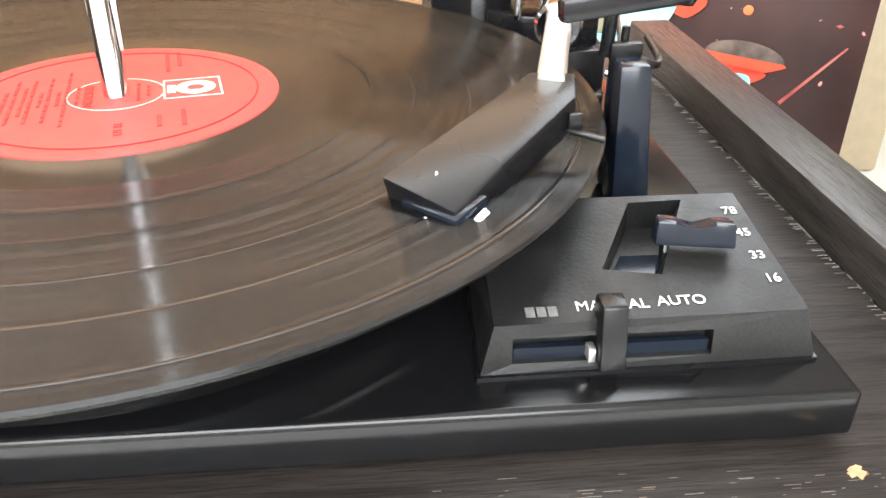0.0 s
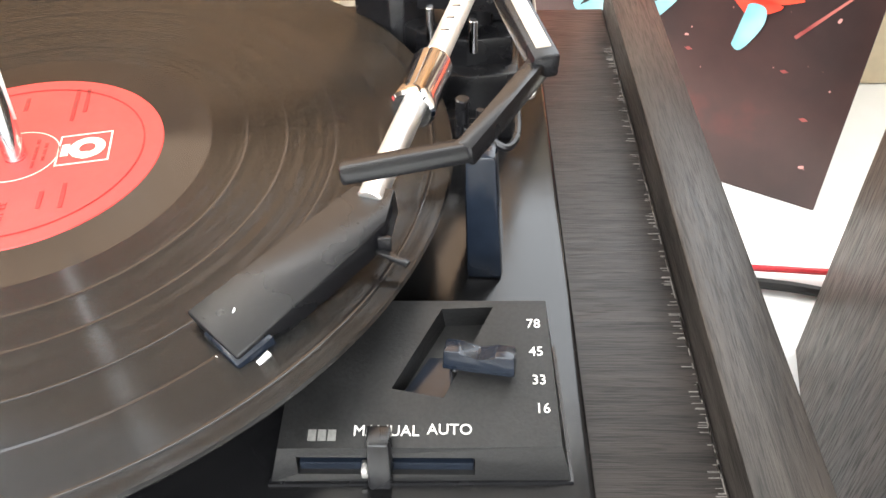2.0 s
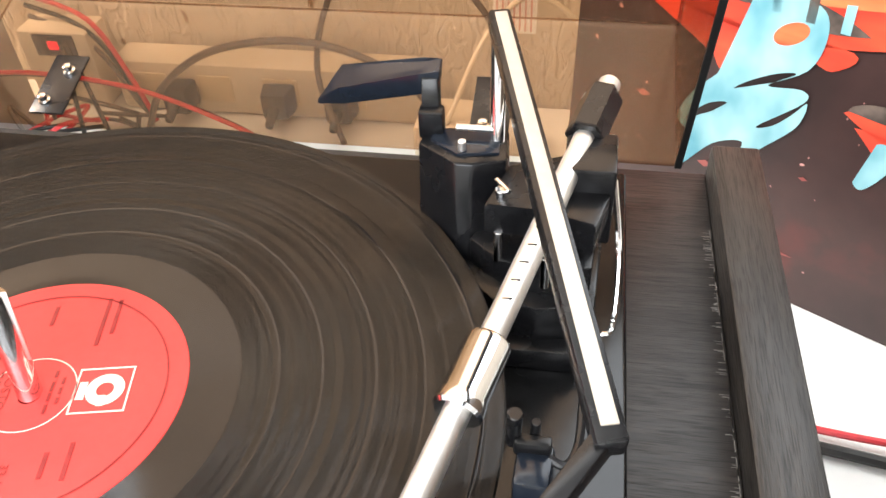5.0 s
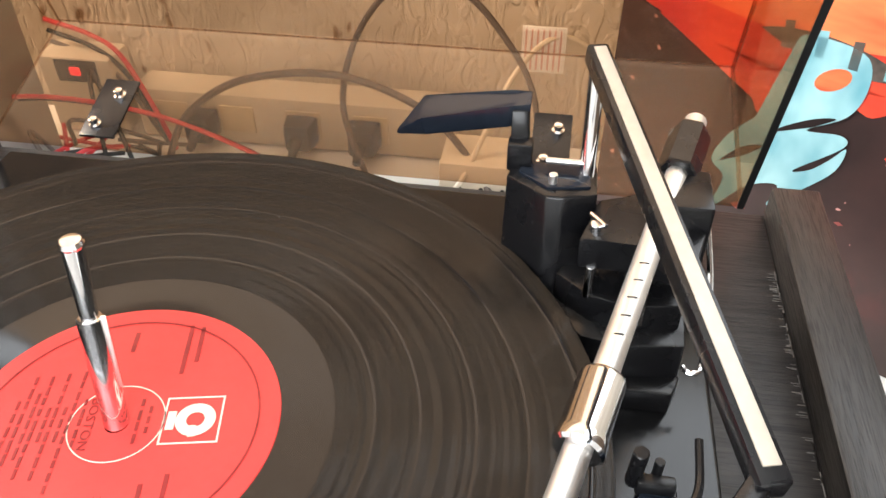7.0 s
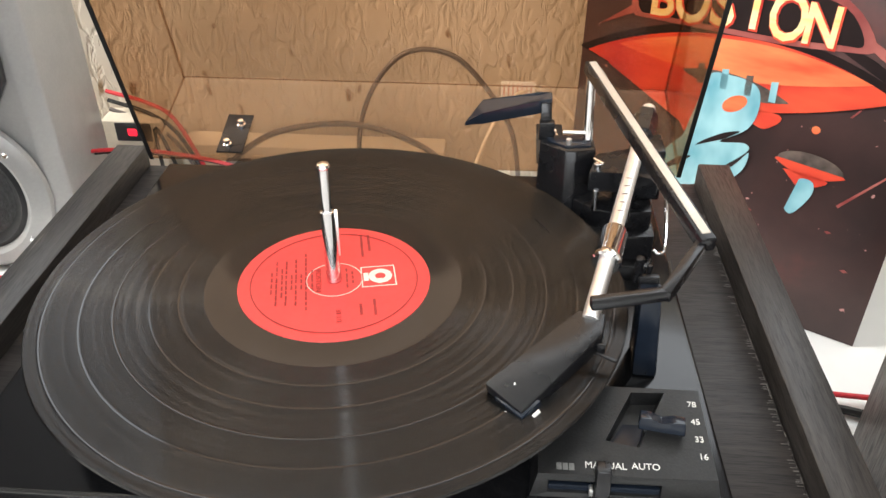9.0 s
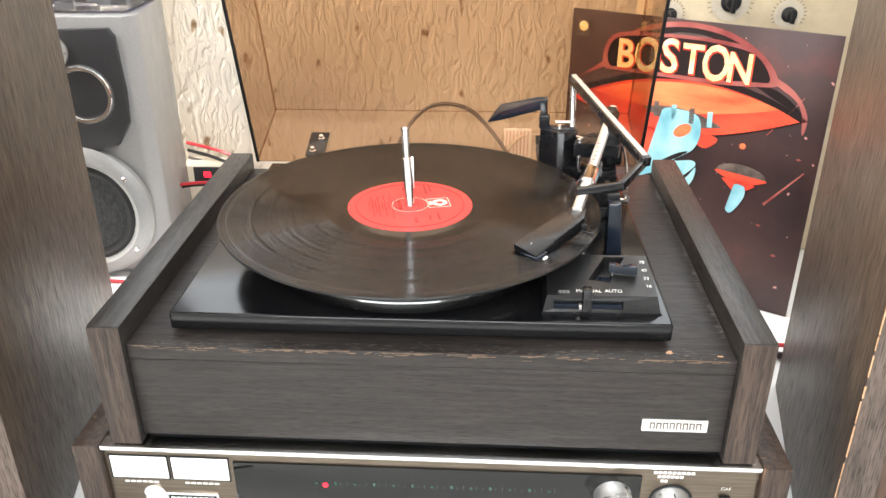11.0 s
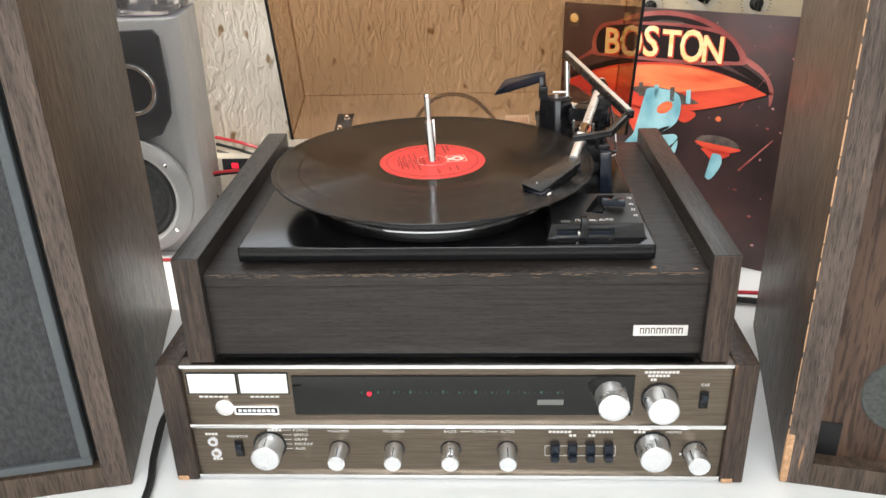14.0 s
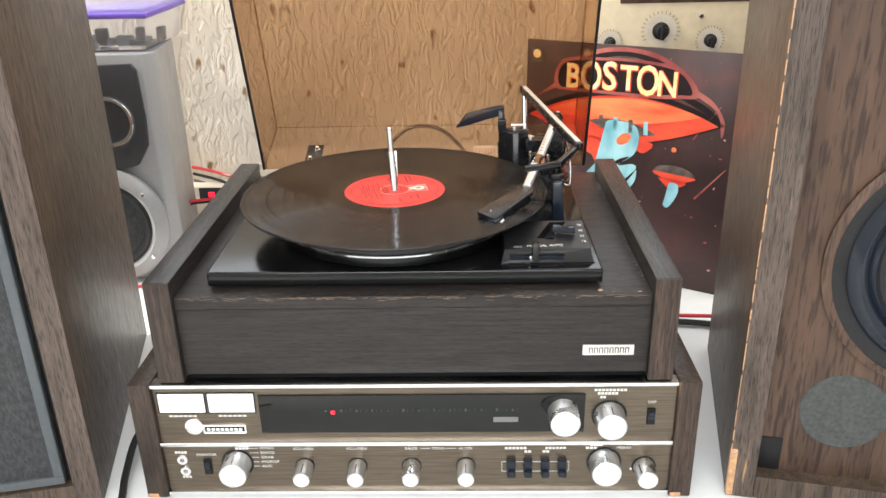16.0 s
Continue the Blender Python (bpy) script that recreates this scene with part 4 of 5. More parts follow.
lathe(bm, [(0.0028, 0.00002), (0.0062, 0.00002), (0.0062, 0.00015), (0.0028, 0.00015)], LB @ Matrix.Translation((0, 0.0240, 0)), 32, True)
part("label_emblem", bm, M_LABELWHITE, lab, "cream square emblem", smooth=False)
part("label_ring", lathe(BM(), [(0.0143, 0), (0.0147, 0), (0.0147, 0.0001), (0.0143, 0.0001)], LB, 64, True), M_LABELWHITE, lab)
part("label_border", lathe(BM(), [(0.0430, 0), (0.0436, 0), (0.0436, 0.0001), (0.0430, 0.0001)], LB, 80, True), M_INK, lab)

# ---- the two tall loudspeakers ----


def speaker_shell(root, w, dp, h, t, recess, side):
    """Open-fronted case in the thing's own axes, from x 0 to w along the front."""
    for x0, x1 in ((0, t), (w - t, w)):
        p = part("side_panel", box(BM(), x0, x1, 0.0006, dp, 0, h, 0.0015), M_SPK_SIDE, root, "dark walnut veneered side", local=True)
        part("front_edge", box(BM(), x0 + 0.0004, x1 - 0.0004, 0.0, 0.0012, 0.001, h - 0.001), M_SPK_EDGE, p, "scuffed greyish front edge", local=True)
    part("bottom_panel", box(BM(), t, w - t, 0.001, dp, 0, t, 0.001), M_SPK_SIDE, root, local=True)
    part("top_panel", box(BM(), t, w - t, 0.001, dp, h - t, h, 0.001), M_SPK_SIDE, root, local=True)
    part("back_panel", box(BM(), t, w - t, dp - 0.012, dp - 0.001, t, h - t), M_SPK_SIDE, root, local=True)


SW = 0.36
ls = thing("grille_loudspeaker", Matrix.Translation((-0.2830, -0.1480, 0)) @ pose(0, 0, 0, 0, 0, 13) @ Matrix.Translation((-SW, 0, 0)), "tall walnut loudspeaker with black cloth grille", "loudspeaker")
speaker_shell(ls, SW, 0.345, 0.64, 0.024, 0, 1)
part("gap_liner", box(BM(), 0.0245, SW - 0.0245, 0.012, 0.016, 0.0245, 0.6155), M_DARK, ls, local=True)
fr = []
for a in ((0.030, SW - 0.030, 0.028, 0.037), (0.030, SW - 0.030, 0.600, 0.609), (0.030, 0.039, 0.037, 0.600), (SW - 0.039, SW - 0.030, 0.037, 0.600)):
    part("grille_frame", box(BM(), a[0], a[1], 0.0005, 0.012, a[2], a[3], 0.0012), M_FRAME, ls, "grey plastic grille frame", local=True)
part("grille_cloth", box(BM(), 0.039, SW - 0.039, 0.004, 0.0118, 0.037, 0.600), M_GRILLE, ls, "black textured grille cloth", local=True)

rs = thing("open_loudspeaker", Matrix.Translation((0.3160, -0.1390, 0)) @ pose(0, 0, 0, 0, 0, -12), "tall walnut loudspeaker with bare woofer and foam port", "loudspeaker")
speaker_shell(rs, SW, 0.285, 0.64, 0.025, 0.018, -1)
part("baffle", box(BM(), 0.0252, SW - 0.0252, 0.018, 0.034, 0.0242, 0.6158), M_BAFFLE, rs, "walnut front baffle", local=True)
part("worn_corner", box(BM(), -0.0006, 0.007, -0.0008, 0.004, 0.0005, 0.055, 0.0025), M_RAW, rs, "bare chipped bottom corner", local=True)
rng = random.Random(21)
bm, z = BM(), 0.05
while z < 0.62:
    h = rng.uniform(0.006, 0.03)
    box(bm, -0.0003, rng.uniform(0.0003, 0.0009), -0.0004, rng.uniform(0.0002, 0.0008), z, z + h)
    z += h + rng.uniform(0.0, 0.008)
tagged(part("worn_line", bm, M_RAW, rs, "bare wood along the worn front corner", smooth=False, local=True), kind="stuff")
WC = (0.170, 0.243)


def facing(x, z, y=0.018):
    return Matrix.Translation((x, y, z)) @ pose(0, 0, 0, 90)


wf = part("woofer", lathe(BM(), [(0.116, 0), (0.116, 0.004), (0.112, 0.0055), (0.100, 0.006), (0.097, 0.004), (0.094, 0.003)], facing(*WC), 80), M_RUBBER, rs, "black woofer frame and gasket", local=True)
part("gasket", lathe(BM(), [(0.1165, 0.0), (0.1165, 0.0045), (0.109, 0.0066), (0.1085, 0.0)], facing(*WC), 80), M_BAFFLE, wf, "brown worn gasket ring", local=True)
part("surround", lathe(BM(), [(0.097, 0.004), (0.092, 0.009), (0.087, 0.010), (0.082, 0.007), (0.079, 0.003), (0.075, 0.006), (0.071, 0.002)], facing(*WC), 80), M_GLOSSY, wf, "rolled rubber surround", local=True)
part("cone", lathe(BM(), [(0.071, 0.002), (0.03, -0.014), (0.026, -0.010), (0.0, -0.006)], facing(*WC), 80), M_RUBBER, wf, local=True)
M_FOAM = plain("grey_foam", (0.06, 0.065, 0.06), 0.95, 0, 0.25, 260, 0.8)
part("foam_port", lathe(BM(), [(0, 0.0016), (0.037, 0.0014), (0.0385, 0.0002)], facing(0.094, 0.0955), 56), M_FOAM, rs, "round grey foam port", local=True)
part("hook_patch", box(BM(), 0.0260, 0.0470, 0.0164, 0.0179, 0.0245, 0.0600, 0.0005), M_DARK, rs, "black fabric fastener patch", local=True)
tw = part("tweeter", lathe(BM(), [(0.062, 0), (0.062, 0.004), (0.055, 0.006), (0.05, 0.002), (0, -0.01)], facing(0.150, 0.475), 56), M_RUBBER, rs, "black round upper driver", local=True)

# ---- silver loudspeaker and the box on it ----
sv = thing("silver_loudspeaker", pose(-0.46, 0.36, 0), "silver plastic loudspeaker with charcoal tweeter panel", "loudspeaker")
FYS, SX0, SX1, SH_ = 0.360, -0.556, -0.362, 0.343
part("cabinet", prism(BM(), [(SX0 + 0.012, FYS + 0.004), (SX1 - 0.014, FYS + 0.004), (SX1, FYS + 0.020), (SX1 - 0.018, FYS + 0.15), (SX0 + 0.012, FYS + 0.15), (SX0, FYS + 0.020)], 0.001, SH_, 0.003), M_SILVER, sv)
bm = prism(BM(), [(-0.52, 0.190), (-0.500, 0.320), (-0.493, 0.328), (-0.391, 0.331), (-0.384, 0.322), (-0.382, 0.255), (-0.384, 0.215), (-0.402, 0.186), (-0.43, 0.178), (-0.49, 0.178)], -0.002, 0.006, 0.0015, Matrix.Translation((0, FYS, 0)) @ pose(0, 0, 0, 90))
pn = part("tweeter_panel", bm, M_CHAR, sv, "charcoal recessed front panel")


def sfront(x, z):
    return Matrix.Translation((x, FYS - 0.004, z)) @ pose(0, 0, 0, 90)


part("port_ring", lathe(BM(), [(0.0285, -0.03), (0.0285, 0.002), (0.031, 0.0055), (0.035, 0.006), (0.0375, 0.002), (0.0375, -0.003)], sfront(-0.4335, 0.2505), 56), M_CHROME, pn, "chrome port ring")
part("port_bore", lathe(BM(), [(0.0284, 0.0015), (0.027, -0.0015), (0, -0.0018)], sfront(-0.4335, 0.2505), 40), M_DARK, pn)
part("tweeter_ring", lathe(BM(), [(0.012, 0), (0.013, 0.003), (0.019, 0.004), (0.0205, 0.001), (0.0205, -0.002)], sfront(-0.4625, 0.3030), 40), M_SILVER, pn, "silver tweeter ring")
part("tweeter_dome", lathe(BM(), [(0.012, 0.0), (0.008, 0.004), (0, 0.006)], sfront(-0.4625, 0.3030), 32), M_DARK, pn)
part("tweeter_bar", box(BM(), -0.0185, 0.0185, -0.0012, 0.0012, 0.004, 0.0062, 0.0004, m=sfront(-0.4625, 0.3030)), M_SILVER, pn)
WS = (-0.463, 0.0935)
wr = part("woofer_ring", lathe(BM(), [(0.066, -0.004), (0.067, 0.006), (0.073, 0.0105), (0.084, 0.0085), (0.0905, 0.003), (0.0905, -0.004)], sfront(*WS), 80), M_SILVER, sv, "silver woofer ring")
part("woofer_surround", lathe(BM(), [(0.067, 0.005), (0.062, 0.008), (0.056, 0.004), (0.052, 0.001)], sfront(*WS), 64), M_RUBBER, wr)
part("woofer_mesh", lathe(BM(), [(0.054, 0.002), (0.035, 0.008), (0, 0.011)], sfront(*WS), 48), M_GRILLE, wr, "perforated woofer grille")
for ang in (-38, 38, 142, 218):
    a = radians(ang)
    part("ring_screw", lathe(BM(), [(0, 0.0115), (0.0022, 0.0115), (0.003, 0.0105), (0.003, 0.008)], sfront(WS[0] + 0.0800 * math.cos(a), WS[1] + 0.0800 * math.sin(a)), 16), M_CHROME, wr)
bx = thing("storage_box", pose(-0.455, 0.45, SH_), "clear plastic storage box with a purple rim", "storage box")
part("tub", prism(BM(), [(-0.535, 0.385), (-0.375, 0.385), (-0.375, 0.53), (-0.535, 0.53)], SH_ + 0.0005, SH_ + 0.060, 0.006, None, [(-0.545, 0.375), (-0.365, 0.375), (-0.365, 0.54), (-0.545, 0.54)]), M_CLEAR, bx)
part("rim", box(BM(), -0.548, -0.362, 0.372, 0.543, SH_ + 0.046, SH_ + 0.054, 0.003), M_PURPLE, bx, "purple plastic rim")
rng = random.Random(3)
for k in range(9):
    x, y = rng.uniform(-0.52, -0.39), rng.uniform(0.395, 0.51)
    part("small_part", box(BM(), x, x + rng.uniform(0.01, 0.025), y, y + 0.012, SH_ + 0.003, SH_ + 0.003 + rng.uniform(0.006, 0.022), 0.002), rng.choice((M_CHAR, M_GREYWIRE, M_SILVER)), bx)

# ---- record sleeve with its painting ----
AW, AH = 0.3150, 0.3400
AM = Matrix.Translation((0.1600, 0.4450, 0.0005)) @ pose(0, 0, 0, -1.5, 0, -30.5)
av = thing("record_sleeve", AM, "worn record sleeve with a painted red flying saucer", "record sleeve")


def sleeve_board():
    m, nt, b = nodes_of("printed_night_sky", 0.42)
    n = tex(nt, 9.0, 5)
    r = ramp(nt, n.outputs[0], [(0.35, (0.028, 0.014, 0.013)), (0.60, (0.062, 0.028, 0.025)), (0.78, (0.16, 0.035, 0.030))])
    st = tex(nt, 130.0, 1)
    sr = ramp(nt, st.outputs[0], [(0.735, (0, 0, 0)), (0.765, (0.6, 0.3, 0.27))])
    c = mix(nt, 1.0, r.outputs[0], sr.outputs[0], "ADD")
    nt.links.new(c, b.inputs["Base Color"])
    bump(nt, b, tex(nt, 25.0, 3).outputs[0], 0.05, 0.002)
    return m


def two_tone(name, a, b_, scale, stretch, rough=0.42, lo=0.35, hi=0.65):
    m, nt, b = nodes_of(name, rough)
    n = tex(nt, scale, 3, stretch)
    r = ramp(nt, n.outputs[0], [(lo, a), (hi, b_)])
    nt.links.new(r.outputs[0], b.inputs["Base Color"])
    return m


M_SKY = sleeve_board()
M_RED = two_tone("print_red", (0.52, 0.028, 0.020), (0.78, 0.09, 0.04), 10, (1, 1, 3))
M_ORANGE = two_tone("print_orange", (0.74, 0.09, 0.035), (0.84, 0.24, 0.09), 12, (1, 1, 4))
M_PINK = two_tone("print_pink", (0.22, 0.040, 0.038), (0.42, 0.13, 0.11), 20, (1, 1, 1))
M_CYAN = two_tone("print_cyan", (0.10, 0.32, 0.40), (0.36, 0.62, 0.66), 24, (1, 1, 0.6))
M_GREY = two_tone("print_brown", (0.05, 0.04, 0.035), (0.16, 0.12, 0.10), 60, (1, 1, 1))
M_YELLOW = two_tone("print_yellow", (0.85, 0.62, 0.22), (0.90, 0.80, 0.48), 30, (1, 1, 3))
M_NIGHT = plain("print_black", (0.015, 0.008, 0.008), 0.42, 0, 0.2, 60, 0)
part("board", box(BM(), 0, AW, 0, 0.004, 0, AH, 0.0006), M_SKY, av, local=True)
UV = AW / 0.3131


def rounded(pts, n=5):
    """A closed smooth line through the points."""
    p = [Vector((x, y, 0)) for x, y in pts]
    p = bent(p[-2:] + p + p[:2], n)
    return [(v.x, v.y) for v in p[2 * n:-2 * n - 1 - n]]


def ink(name, pts, mat, layer, label="", host=None):
    """A flat printed shape; points measured from the sleeve's upper left corner, right and up."""
    pts = rounded(pts) if name in ("jet", "flame", "flare", "flare_glow", "title_glow", "title_ground", "small_jet", "small_flame", "jet_shade", "jet_crease") else pts
    bm = prism(BM(), [(u * UV, AH + v * UV) for u, v in pts], 0.0002 * layer, 0.0002 * layer + 0.0001, 0, pose(0, 0, 0, 90))
    return part(name, bm, mat, host or av, label, smooth=False, local=True)


def ell(cx, cy, rx, ry, n=36, a0=0, a1=360, tilt=0):
    out = []
    for i in range(n):
        a = radians(a0 + (a1 - a0) * i / (n if a1 - a0 == 360 else n - 1))
        x, y = rx * math.cos(a), ry * math.sin(a)
        t = radians(tilt)
        out.append((cx + x * math.cos(t) - y * math.sin(t), cy + x * math.sin(t) + y * math.cos(t)))
    return out


def lens(cx, cy, rx, up, down, n=24, tilt=0.0):
    a = [(cx - rx + 2 * rx * i / n, cy + up * (1 - abs(2 * i / n - 1) ** 2.1) + tilt * (i / n - 0.5)) for i in range(n + 1)]
    b = [(cx + rx - 2 * rx * i / n, cy - down * (1 - abs(2 * i / n - 1) ** 1.7) - tilt * (i / n - 0.5)) for i in range(1, n)]
    return a + b


ink("dome_glow", ell(0.150, -0.060, 0.098, 0.058, 30, 8, 172), M_PINK, 1)
ink("dome", ell(0.150, -0.060, 0.090, 0.052, 30, 8, 172), M_NIGHT, 2)
ink("dome_band", ell(0.150, -0.058, 0.068, 0.044, 26, 20, 160) + ell(0.150, -0.058, 0.060, 0.033, 26, 160, 20), M_GREY, 3)
ink("flare_glow", [(0.208, -0.030), (0.245, -0.048), (0.275, -0.065), (0.292, -0.090), (0.290, -0.112), (0.282, -0.080), (0.255, -0.062), (0.215, -0.052)], M_PINK, 3)
ink("flare", [(0.222, -0.060), (0.255, -0.066), (0.280, -0.082), (0.284, -0.092), (0.240, -0.078)], M_NIGHT, 3)
ink("saucer_shadow", lens(0.146, -0.101, 0.148, 0.040, 0.036, 28, 0.012), M_NIGHT, 3)
ink("saucer", lens(0.146, -0.103, 0.139, 0.034, 0.033, 28, 0.012), M_RED, 4, "painted red flying saucer")
ink("saucer_glow", lens(0.150, -0.092, 0.112, 0.020, 0.016, 24, 0.010), M_ORANGE, 5)
ink("flame", [(0.030, -0.118), (0.070, -0.127), (0.120, -0.131), (0.195, -0.130), (0.186, -0.146), (0.166, -0.142), (0.150, -0.158), (0.118, -0.168), (0.105, -0.156), (0.070, -0.152)], M_RED, 4)
ink("rim_plate", lens(0.152, -0.113, 0.050, 0.010, 0.010, 20, -0.010), M_GREY, 6)
for k in range(4):
    x, y = 0.117 + 0.022 * k, -0.099 - 0.001 * k
    ink("guitar_neck", [(x, y), (x + 0.006, y + 0.001), (x + 0.007, y - 0.018), (x + 0.001, y - 0.018)], M_CYAN if k % 2 else M_GREY, 7)
ink("jet", [(0.128, -0.108), (0.150, -0.104), (0.172, -0.109), (0.178, -0.128), (0.172, -0.150), (0.150, -0.168), (0.172, -0.164), (0.176, -0.172), (0.150, -0.200), (0.160, -0.196), (0.170, -0.184), (0.178, -0.172), (0.176, -0.190), (0.160, -0.212), (0.140, -0.235), (0.143, -0.216), (0.122, -0.226), (0.100, -0.255), (0.104, -0.226), (0.092, -0.214), (0.100, -0.190), (0.118, -0.166), (0.126, -0.140)], M_CYAN, 7, "painted turquoise jet")
ink("jet_eye", ell(0.156, -0.129, 0.012, 0.007, 20, 0, 360, 35), M_ORANGE, 8)
ink("jet_shade", [(0.098, -0.214), (0.112, -0.196), (0.126, -0.190), (0.114, -0.204), (0.104, -0.224)], M_NIGHT, 8)
ink("jet_crease", [(0.128, -0.178), (0.150, -0.160), (0.166, -0.154), (0.150, -0.168), (0.134, -0.190)], M_NIGHT, 8)
sm = lens(0.232, -0.172, 0.031, 0.013, 0.010, 20, -0.004)
ink("small_saucer", sm, M_RED, 4, "small painted red saucer")
ink("small_saucer_top", ell(0.232, -0.170, 0.029, 0.012, 20, 0, 180, -4), M_GREY, 5)
ink("small_flame", [(0.210, -0.178), (0.250, -0.181), (0.222, -0.196), (0.205, -0.190)], M_RED, 4)
ink("small_jet", [(0.226, -0.184), (0.238, -0.184), (0.240, -0.196), (0.233, -0.212), (0.226, -0.220), (0.220, -0.214), (0.226, -0.200)], M_CYAN, 6)
ink("planet", ell(0.2287, -0.1356, 0.0036, 0.0036, 18), M_ORANGE, 4)
for x, y, r in ((0.120, -0.245, 0.003), (0.143, -0.262, 0.003), (0.262, -0.228, 0.0016), (0.292, -0.140, 0.0014), (0.190, -0.228, 0.0016), (0.285, -0.262, 0.0018), (0.062, -0.205, 0.003)):
    ink("distant_saucer", [(x - 2 * r, y), (x, y + r), (x + 2 * r, y), (x, y - r)], M_PINK, 4)
for pts in ([(0.100, -0.268), (0.150, -0.240), (0.160, -0.238), (0.110, -0.264)], [(0.110, -0.292), (0.170, -0.300), (0.200, -0.296), (0.130, -0.288)], [(0.252, -0.118), (0.285, -0.070), (0.286, -0.070), (0.254, -0.118)], [(0.262, -0.200), (0.300, -0.154), (0.301, -0.155), (0.264, -0.202)], [(0.06, -0.060), (0.02, -0.080), (0.012, -0.085), (0.05, -0.056)]):
    ink("light_streak", pts, M_PINK, 3)
ink("emblem", [(0.008, -0.012), (0.024, -0.012), (0.024, -0.032), (0.008, -0.032)], M_GREY, 2)
ink("emblem_disc", ell(0.016, -0.020, 0.006, 0.006, 20), M_YELLOW, 3)
TM = pose(0, 0, 0, 90)
for i, (ch, size) in enumerate((("B", 0.048), ("O", 0.058), ("S", 0.056), ("T", 0.048), ("O", 0.058), ("N", 0.048))):
    u, v = 0.074 + 0.0275 * i, -0.046 - 0.0045 * abs(i - 2.5) / 2.5 + 0.002
    for step, (mat, fat, nm) in enumerate(((M_RED, 0.0022, "letter_shadow"), (M_YELLOW, 0.0009, "letter"))):
        bm = words(BM(), ch, size, Matrix.Translation(((u + 0.0008 * (1 - step)) * UV, -0.0017 - 0.0004 * step, AH + (v - 0.0008 * (1 - step)) * UV)) @ TM, 0.0001, stretch=(0.86, 0.70, 0.88, 0.86, 0.70, 0.80)[i], bold=fat)
        part(nm, bm, mat, av, "yellow painted title letter" if step else "", smooth=False, local=True)
ink("title_ground", [(0.056, -0.064), (0.060, -0.030), (0.120, -0.022), (0.180, -0.022), (0.226, -0.030), (0.246, -0.056), (0.226, -0.060), (0.170, -0.064), (0.110, -0.064)], M_NIGHT, 5)
ink("title_glow", [(0.050, -0.068), (0.056, -0.026), (0.120, -0.018), (0.182, -0.018), (0.230, -0.026), (0.256, -0.058), (0.230, -0.065), (0.170, -0.069), (0.110, -0.069)], M_PINK, 4)

# ---- measuring instrument behind the sleeve ----
ins = thing("bench_instrument", pose(0.42, 0.5, 0), "cream enamelled bench instrument with round dials", "instrument")
part("case", box(BM(), 0.265, 0.60, 0.475, 0.592, 0, 0.50, 0.004), M_CREAM, ins)
part("dark_panel", box(BM(), 0.30, 0.56, 0.4725, 0.4748, 0.385, 0.47, 0.001), M_BAFFLE, ins, "dark brown meter panel")


def ins_knob(x, z, r):
    m = Matrix.Translation((x, 0.4748, z)) @ pose(0, 0, 0, 90)
    k = part("dial_plate", lathe(BM(), [(0, 0.0004), (r * 1.9, 0.0004), (r * 1.9, 0.001), (0, 0.0012)], m, 40), M_BEIGE, ins, "graduated pale dial plate")
    part("knob", lathe(BM(), [(r, 0.001), (r, 0.004), (r * 0.7, 0.006), (r * 0.62, 0.014), (0, 0.015)], m, 28), M_DARK, k, "black pointer knob")
    part("grip", box(BM(), -0.0025, 0.0025, -r * 0.9, r * 0.9, 0.012, 0.020, 0.001, m=m), M_DARK, k)
    bm = BM()
    for i in range(19):
        a = radians(-30 + i * 13.3)
        box(bm, r * 1.95, r * 2.3, -0.0004, 0.0004, 0.0001, 0.0004, m=m @ pose(0, 0, 0, 0, 0, math.degrees(a)))
    part("scale", bm, M_GREYWIRE, k)


ins_knob(0.362, 0.345, 0.0125)
ins_knob(0.436, 0.330, 0.0095)
ins_knob(0.288, 0.329, 0.0085)
part("binding_post", rod(BM(), (0.418, 0.4748, 0.366), (0.418, 0.466, 0.366), 0.0035), M_CHROME, ins)

# ---- mains strips and cables behind the deck ----
ps = thing("power_strip", pose(-0.15, 0.56, 0), "cream multi-outlet power strip lying by the wall", "power strip")
part("body", box(BM(), -0.31, 0.02, 0.548, 0.590, 0.0005, 0.058, 0.005), M_BEIGE, ps)
for x in (-0.27, -0.20, -0.13, -0.06):
    part("outlet", box(BM(), x - 0.018, x + 0.018, 0.546, 0.5485, 0.016, 0.046, 0.001), M_CREAM, ps)
for x in (-0.235, -0.13, -0.065):
    pg = thing("mains_plug", pose(x, 0.53, 0.03), "black mains plug pushed into the strip", "plug", "plugs in the strip")
    part("plug_body", prism(BM(), [(x - 0.017, 0.546), (x + 0.017, 0.546), (x + 0.013, 0.520), (x - 0.013, 0.520)], 0.014, 0.044, 0.004), M_CHAR, pg)
    part("strain_relief", rod(BM(), (x, 0.521, 0.028), (x, 0.500, 0.020), 0.006, 0.004), M_CHAR, pg)
sw = thing("switched_adaptor", pose(-0.36, 0.55, 0), "cream switched adaptor with red glowing rocker", "adaptor")
part("body", box(BM(), -0.405, -0.325, 0.545, 0.588, 0.0005, 0.088, 0.006), M_BEIGE, sw)
part("rocker", box(BM(), -0.370, -0.358, 0.542, 0.5455, 0.069, 0.079, 0.002), M_LED, sw, "lit red rocker")
part("rocker_frame", box(BM(), -0.385, -0.340, 0.5435, 0.5448, 0.062, 0.086, 0.001), M_CHAR, sw)
ad = thing("outlet_block", pose(0.06, 0.5, 0), "cream outlet block with grey plug on top", "outlet")
part("body", box(BM(), 0.020, 0.100, 0.475, 0.530, 0.0005, 0.048, 0.005), M_BEIGE, ad)
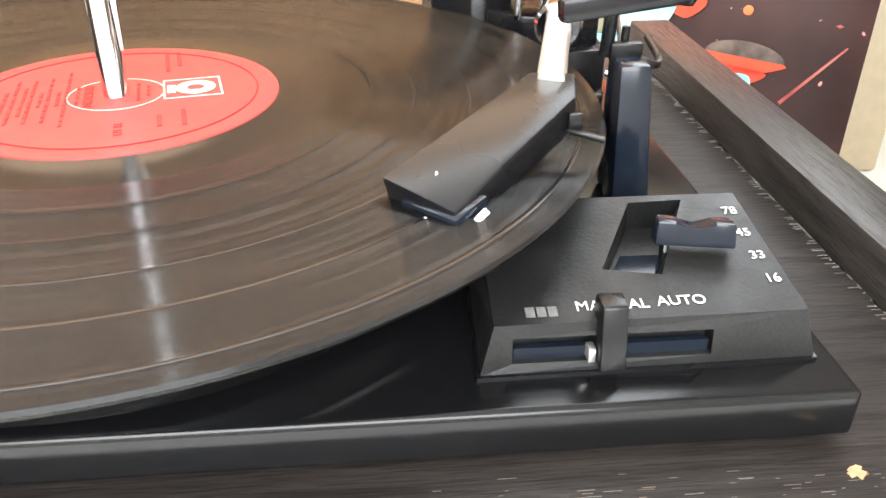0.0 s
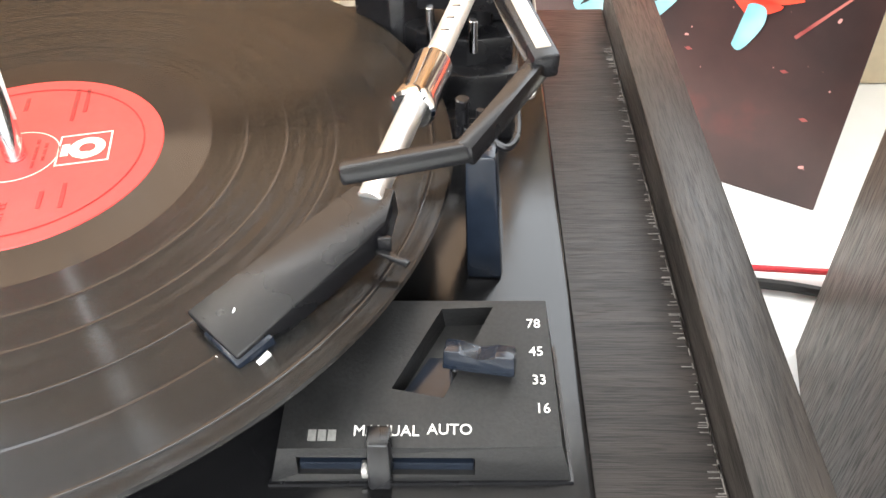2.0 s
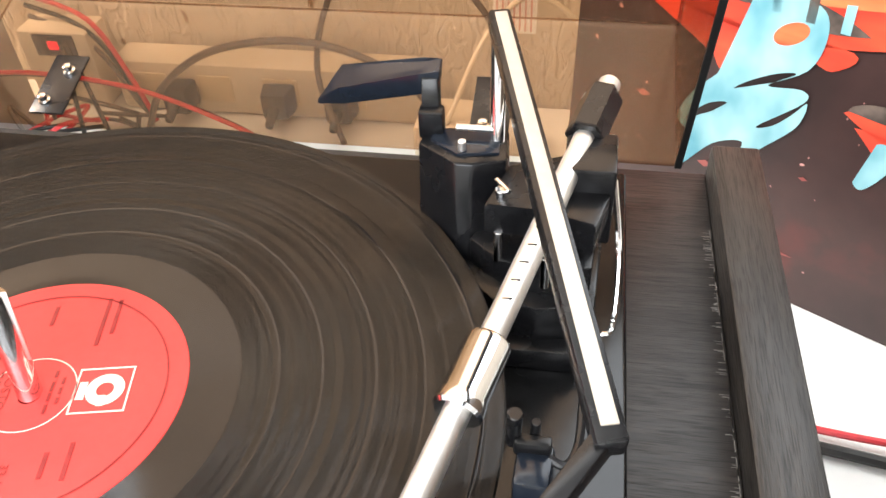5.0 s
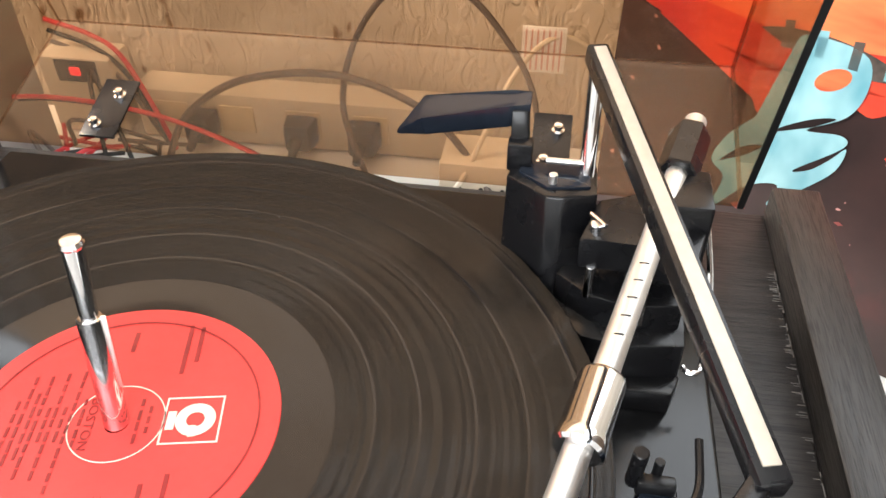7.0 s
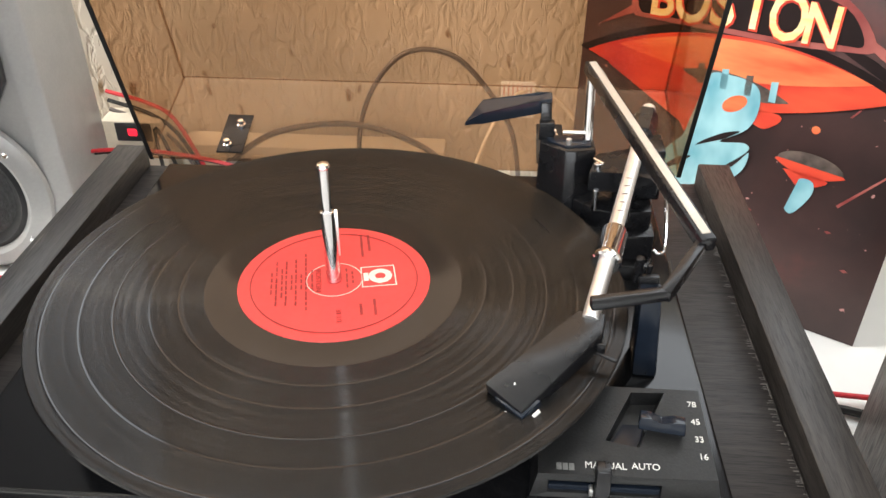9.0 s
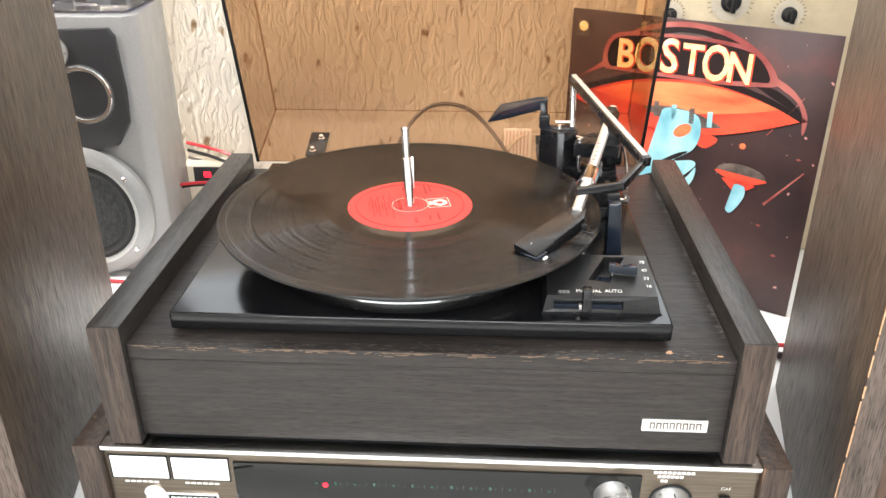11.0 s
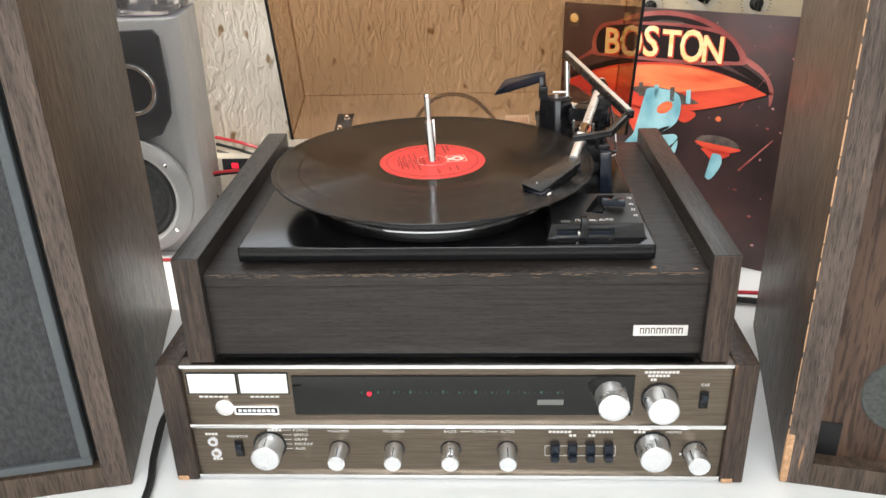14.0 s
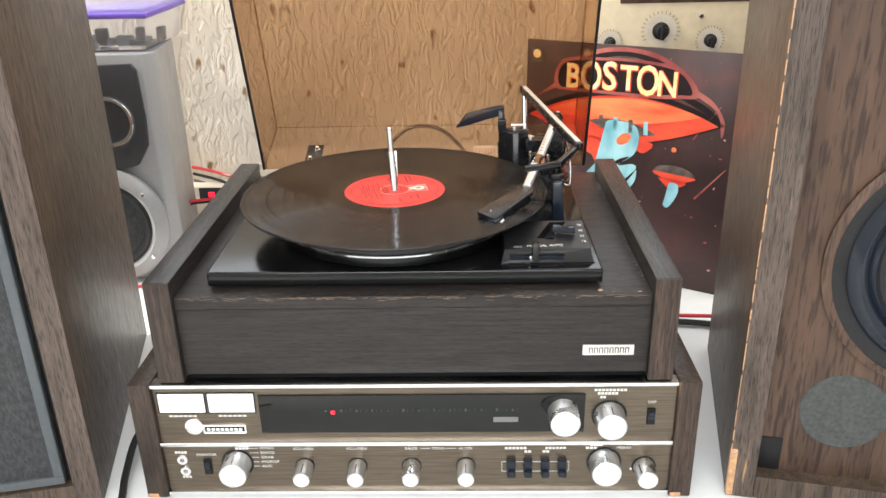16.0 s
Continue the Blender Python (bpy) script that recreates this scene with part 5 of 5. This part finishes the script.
for x in (0.04, 0.06, 0.08):
    part("socket_hole", lathe(BM(), [(0, 0.0002), (0.0022, 0.0002), (0.0022, 0.0006), (0, 0.0006)], Matrix.Translation((x, 0.4748, 0.022)) @ pose(0, 0, 0, 90), 12), M_DARK, ad)
tg = thing("paper_tag", pose(0.13, 0.555, 0.06), "white paper tag with red stripes on a cable", "tag")
part("tag", box(BM(), 0.085, 0.125, 0.553, 0.5545, 0.105, 0.150, 0.0004), M_WHITE, tg)
M_ROSE = plain("faded_rose_print", (0.72, 0.42, 0.36), 0.6, 0, 0.1, 200, 0)
bm = BM()
for k in range(7):
    box(bm, 0.088 + k * 0.0052, 0.0896 + k * 0.0052, 0.5522, 0.5529, 0.108, 0.147)
part("tag_print", bm, M_ROSE, tg, "faded red printed bars")


def cord(name, pts, r, mat, label):
    return lone(name, cable(BM(), pts, r), mat, label, "cable", "cables behind the deck")


cord("red_cable", [(-0.60, 0.50, 0.010), (-0.48, 0.47, 0.055), (-0.36, 0.455, 0.095), (-0.24, 0.452, 0.090), (-0.15, 0.455, 0.055), (-0.09, 0.46, 0.015), (-0.03, 0.44, 0.005)], 0.0022, M_REDWIRE, "thin red loudspeaker cable in a loop")
cord("dark_cable", [(-0.60, 0.51, 0.006), (-0.47, 0.478, 0.050), (-0.36, 0.462, 0.089), (-0.24, 0.459, 0.084), (-0.15, 0.462, 0.050), (-0.10, 0.47, 0.006)], 0.0022, M_BLACKWIRE, "thin black cable beside the red one")
cord("mains_cable", [(-0.26, 0.50, 0.006), (-0.23, 0.50, 0.060), (-0.17, 0.505, 0.100), (-0.08, 0.51, 0.110), (0.00, 0.505, 0.085), (0.05, 0.49, 0.040), (0.08, 0.46, 0.006)], 0.0036, M_GREYWIRE, "grey mains cable arching over the strip")
cord("mains_cable", [(-0.055, 0.50, 0.006), (-0.080, 0.525, 0.070), (-0.066, 0.545, 0.135), (-0.025, 0.550, 0.182), (0.03, 0.545, 0.182), (0.075, 0.535, 0.140), (0.10, 0.52, 0.100), (0.11, 0.50, 0.050)], 0.0030, M_GREYWIRE, "dark grey cable standing in a loop")
cord("pale_cable", [(0.00, 0.45, 0.005), (0.04, 0.47, 0.030), (0.08, 0.53, 0.110), (0.12, 0.556, 0.140), (0.17, 0.55, 0.110), (0.19, 0.52, 0.05), (0.20, 0.50, 0.006)], 0.0026, M_BEIGE, "pale flat cable looping by the wall")
cord("red_cable", [(0.00, 0.40, 0.004), (0.03, 0.43, 0.022), (0.06, 0.42, 0.020), (0.085, 0.38, 0.004), (0.09, 0.33, 0.004)], 0.0020, M_REDWIRE, "short red cable loop")
rng = random.Random(12)
for k in range(7):
    x = -0.42 + 0.03 * k
    pts = [(x + rng.uniform(-0.07, 0.07), 0.42 + rng.uniform(0, 0.10), 0.004 + abs(rng.gauss(0, 0.03))) for i in range(5)]
    cord("tangled_cable", pts, 0.0022, (M_BLACKWIRE, M_REDWIRE, M_GREYWIRE)[k % 3], "tangled cable in the bundle behind the deck")
cord("red_cable", [(-0.58, 0.34, 0.012), (-0.45, 0.332, 0.004), (-0.38, 0.335, 0.006), (-0.33, 0.36, 0.025), (-0.30, 0.42, 0.06), (-0.28, 0.47, 0.04)], 0.0022, M_REDWIRE, "red cable crossing the silver loudspeaker")
for k, mat in enumerate((M_REDWIRE, M_BLACKWIRE, M_GREYWIRE)):
    cord("speaker_lead", [(-0.40, 0.572, 0.115 - 0.012 * k), (-0.35, 0.565, 0.105 - 0.014 * k), (-0.31, 0.545, 0.095 - 0.018 * k), (-0.28, 0.53, 0.05 - 0.014 * k), (-0.26, 0.52, 0.006)], 0.0026, mat, "loudspeaker lead dropping to the table")
cord("red_cable", [(0.20, 0.24, 0.004), (0.30, 0.222, 0.006), (0.38, 0.208, 0.010), (0.45, 0.206, 0.010), (0.60, 0.23, 0.005)], 0.0026, M_REDWIRE, "red cable on the white table")
cord("black_cable", [(0.20, 0.225, 0.005), (0.30, 0.208, 0.006), (0.38, 0.195, 0.006), (0.45, 0.183, 0.005), (0.60, 0.19, 0.005)], 0.0042, M_BLACKWIRE, "black cable on the white table")
cord("black_cable", [(-0.275, 0.08, 0.005), (-0.278, -0.02, 0.006), (-0.2765, -0.07, 0.020), (-0.2705, -0.12, 0.012), (-0.263, -0.16, 0.0045), (-0.258, -0.24, 0.0045), (-0.25, -0.35, 0.0045)], 0.0036, M_BLACKWIRE, "black power cord lying on the table")
bt = lone("blue_cap", lathe(BM(), [(0, 0.0005), (0.016, 0.0005), (0.019, 0.003), (0.019, 0.014), (0.016, 0.018), (0, 0.019)], Matrix.Translation((0.428, 0.160, 0)), 32), M_BLUE, "dark blue plastic cap on the table", "cap")
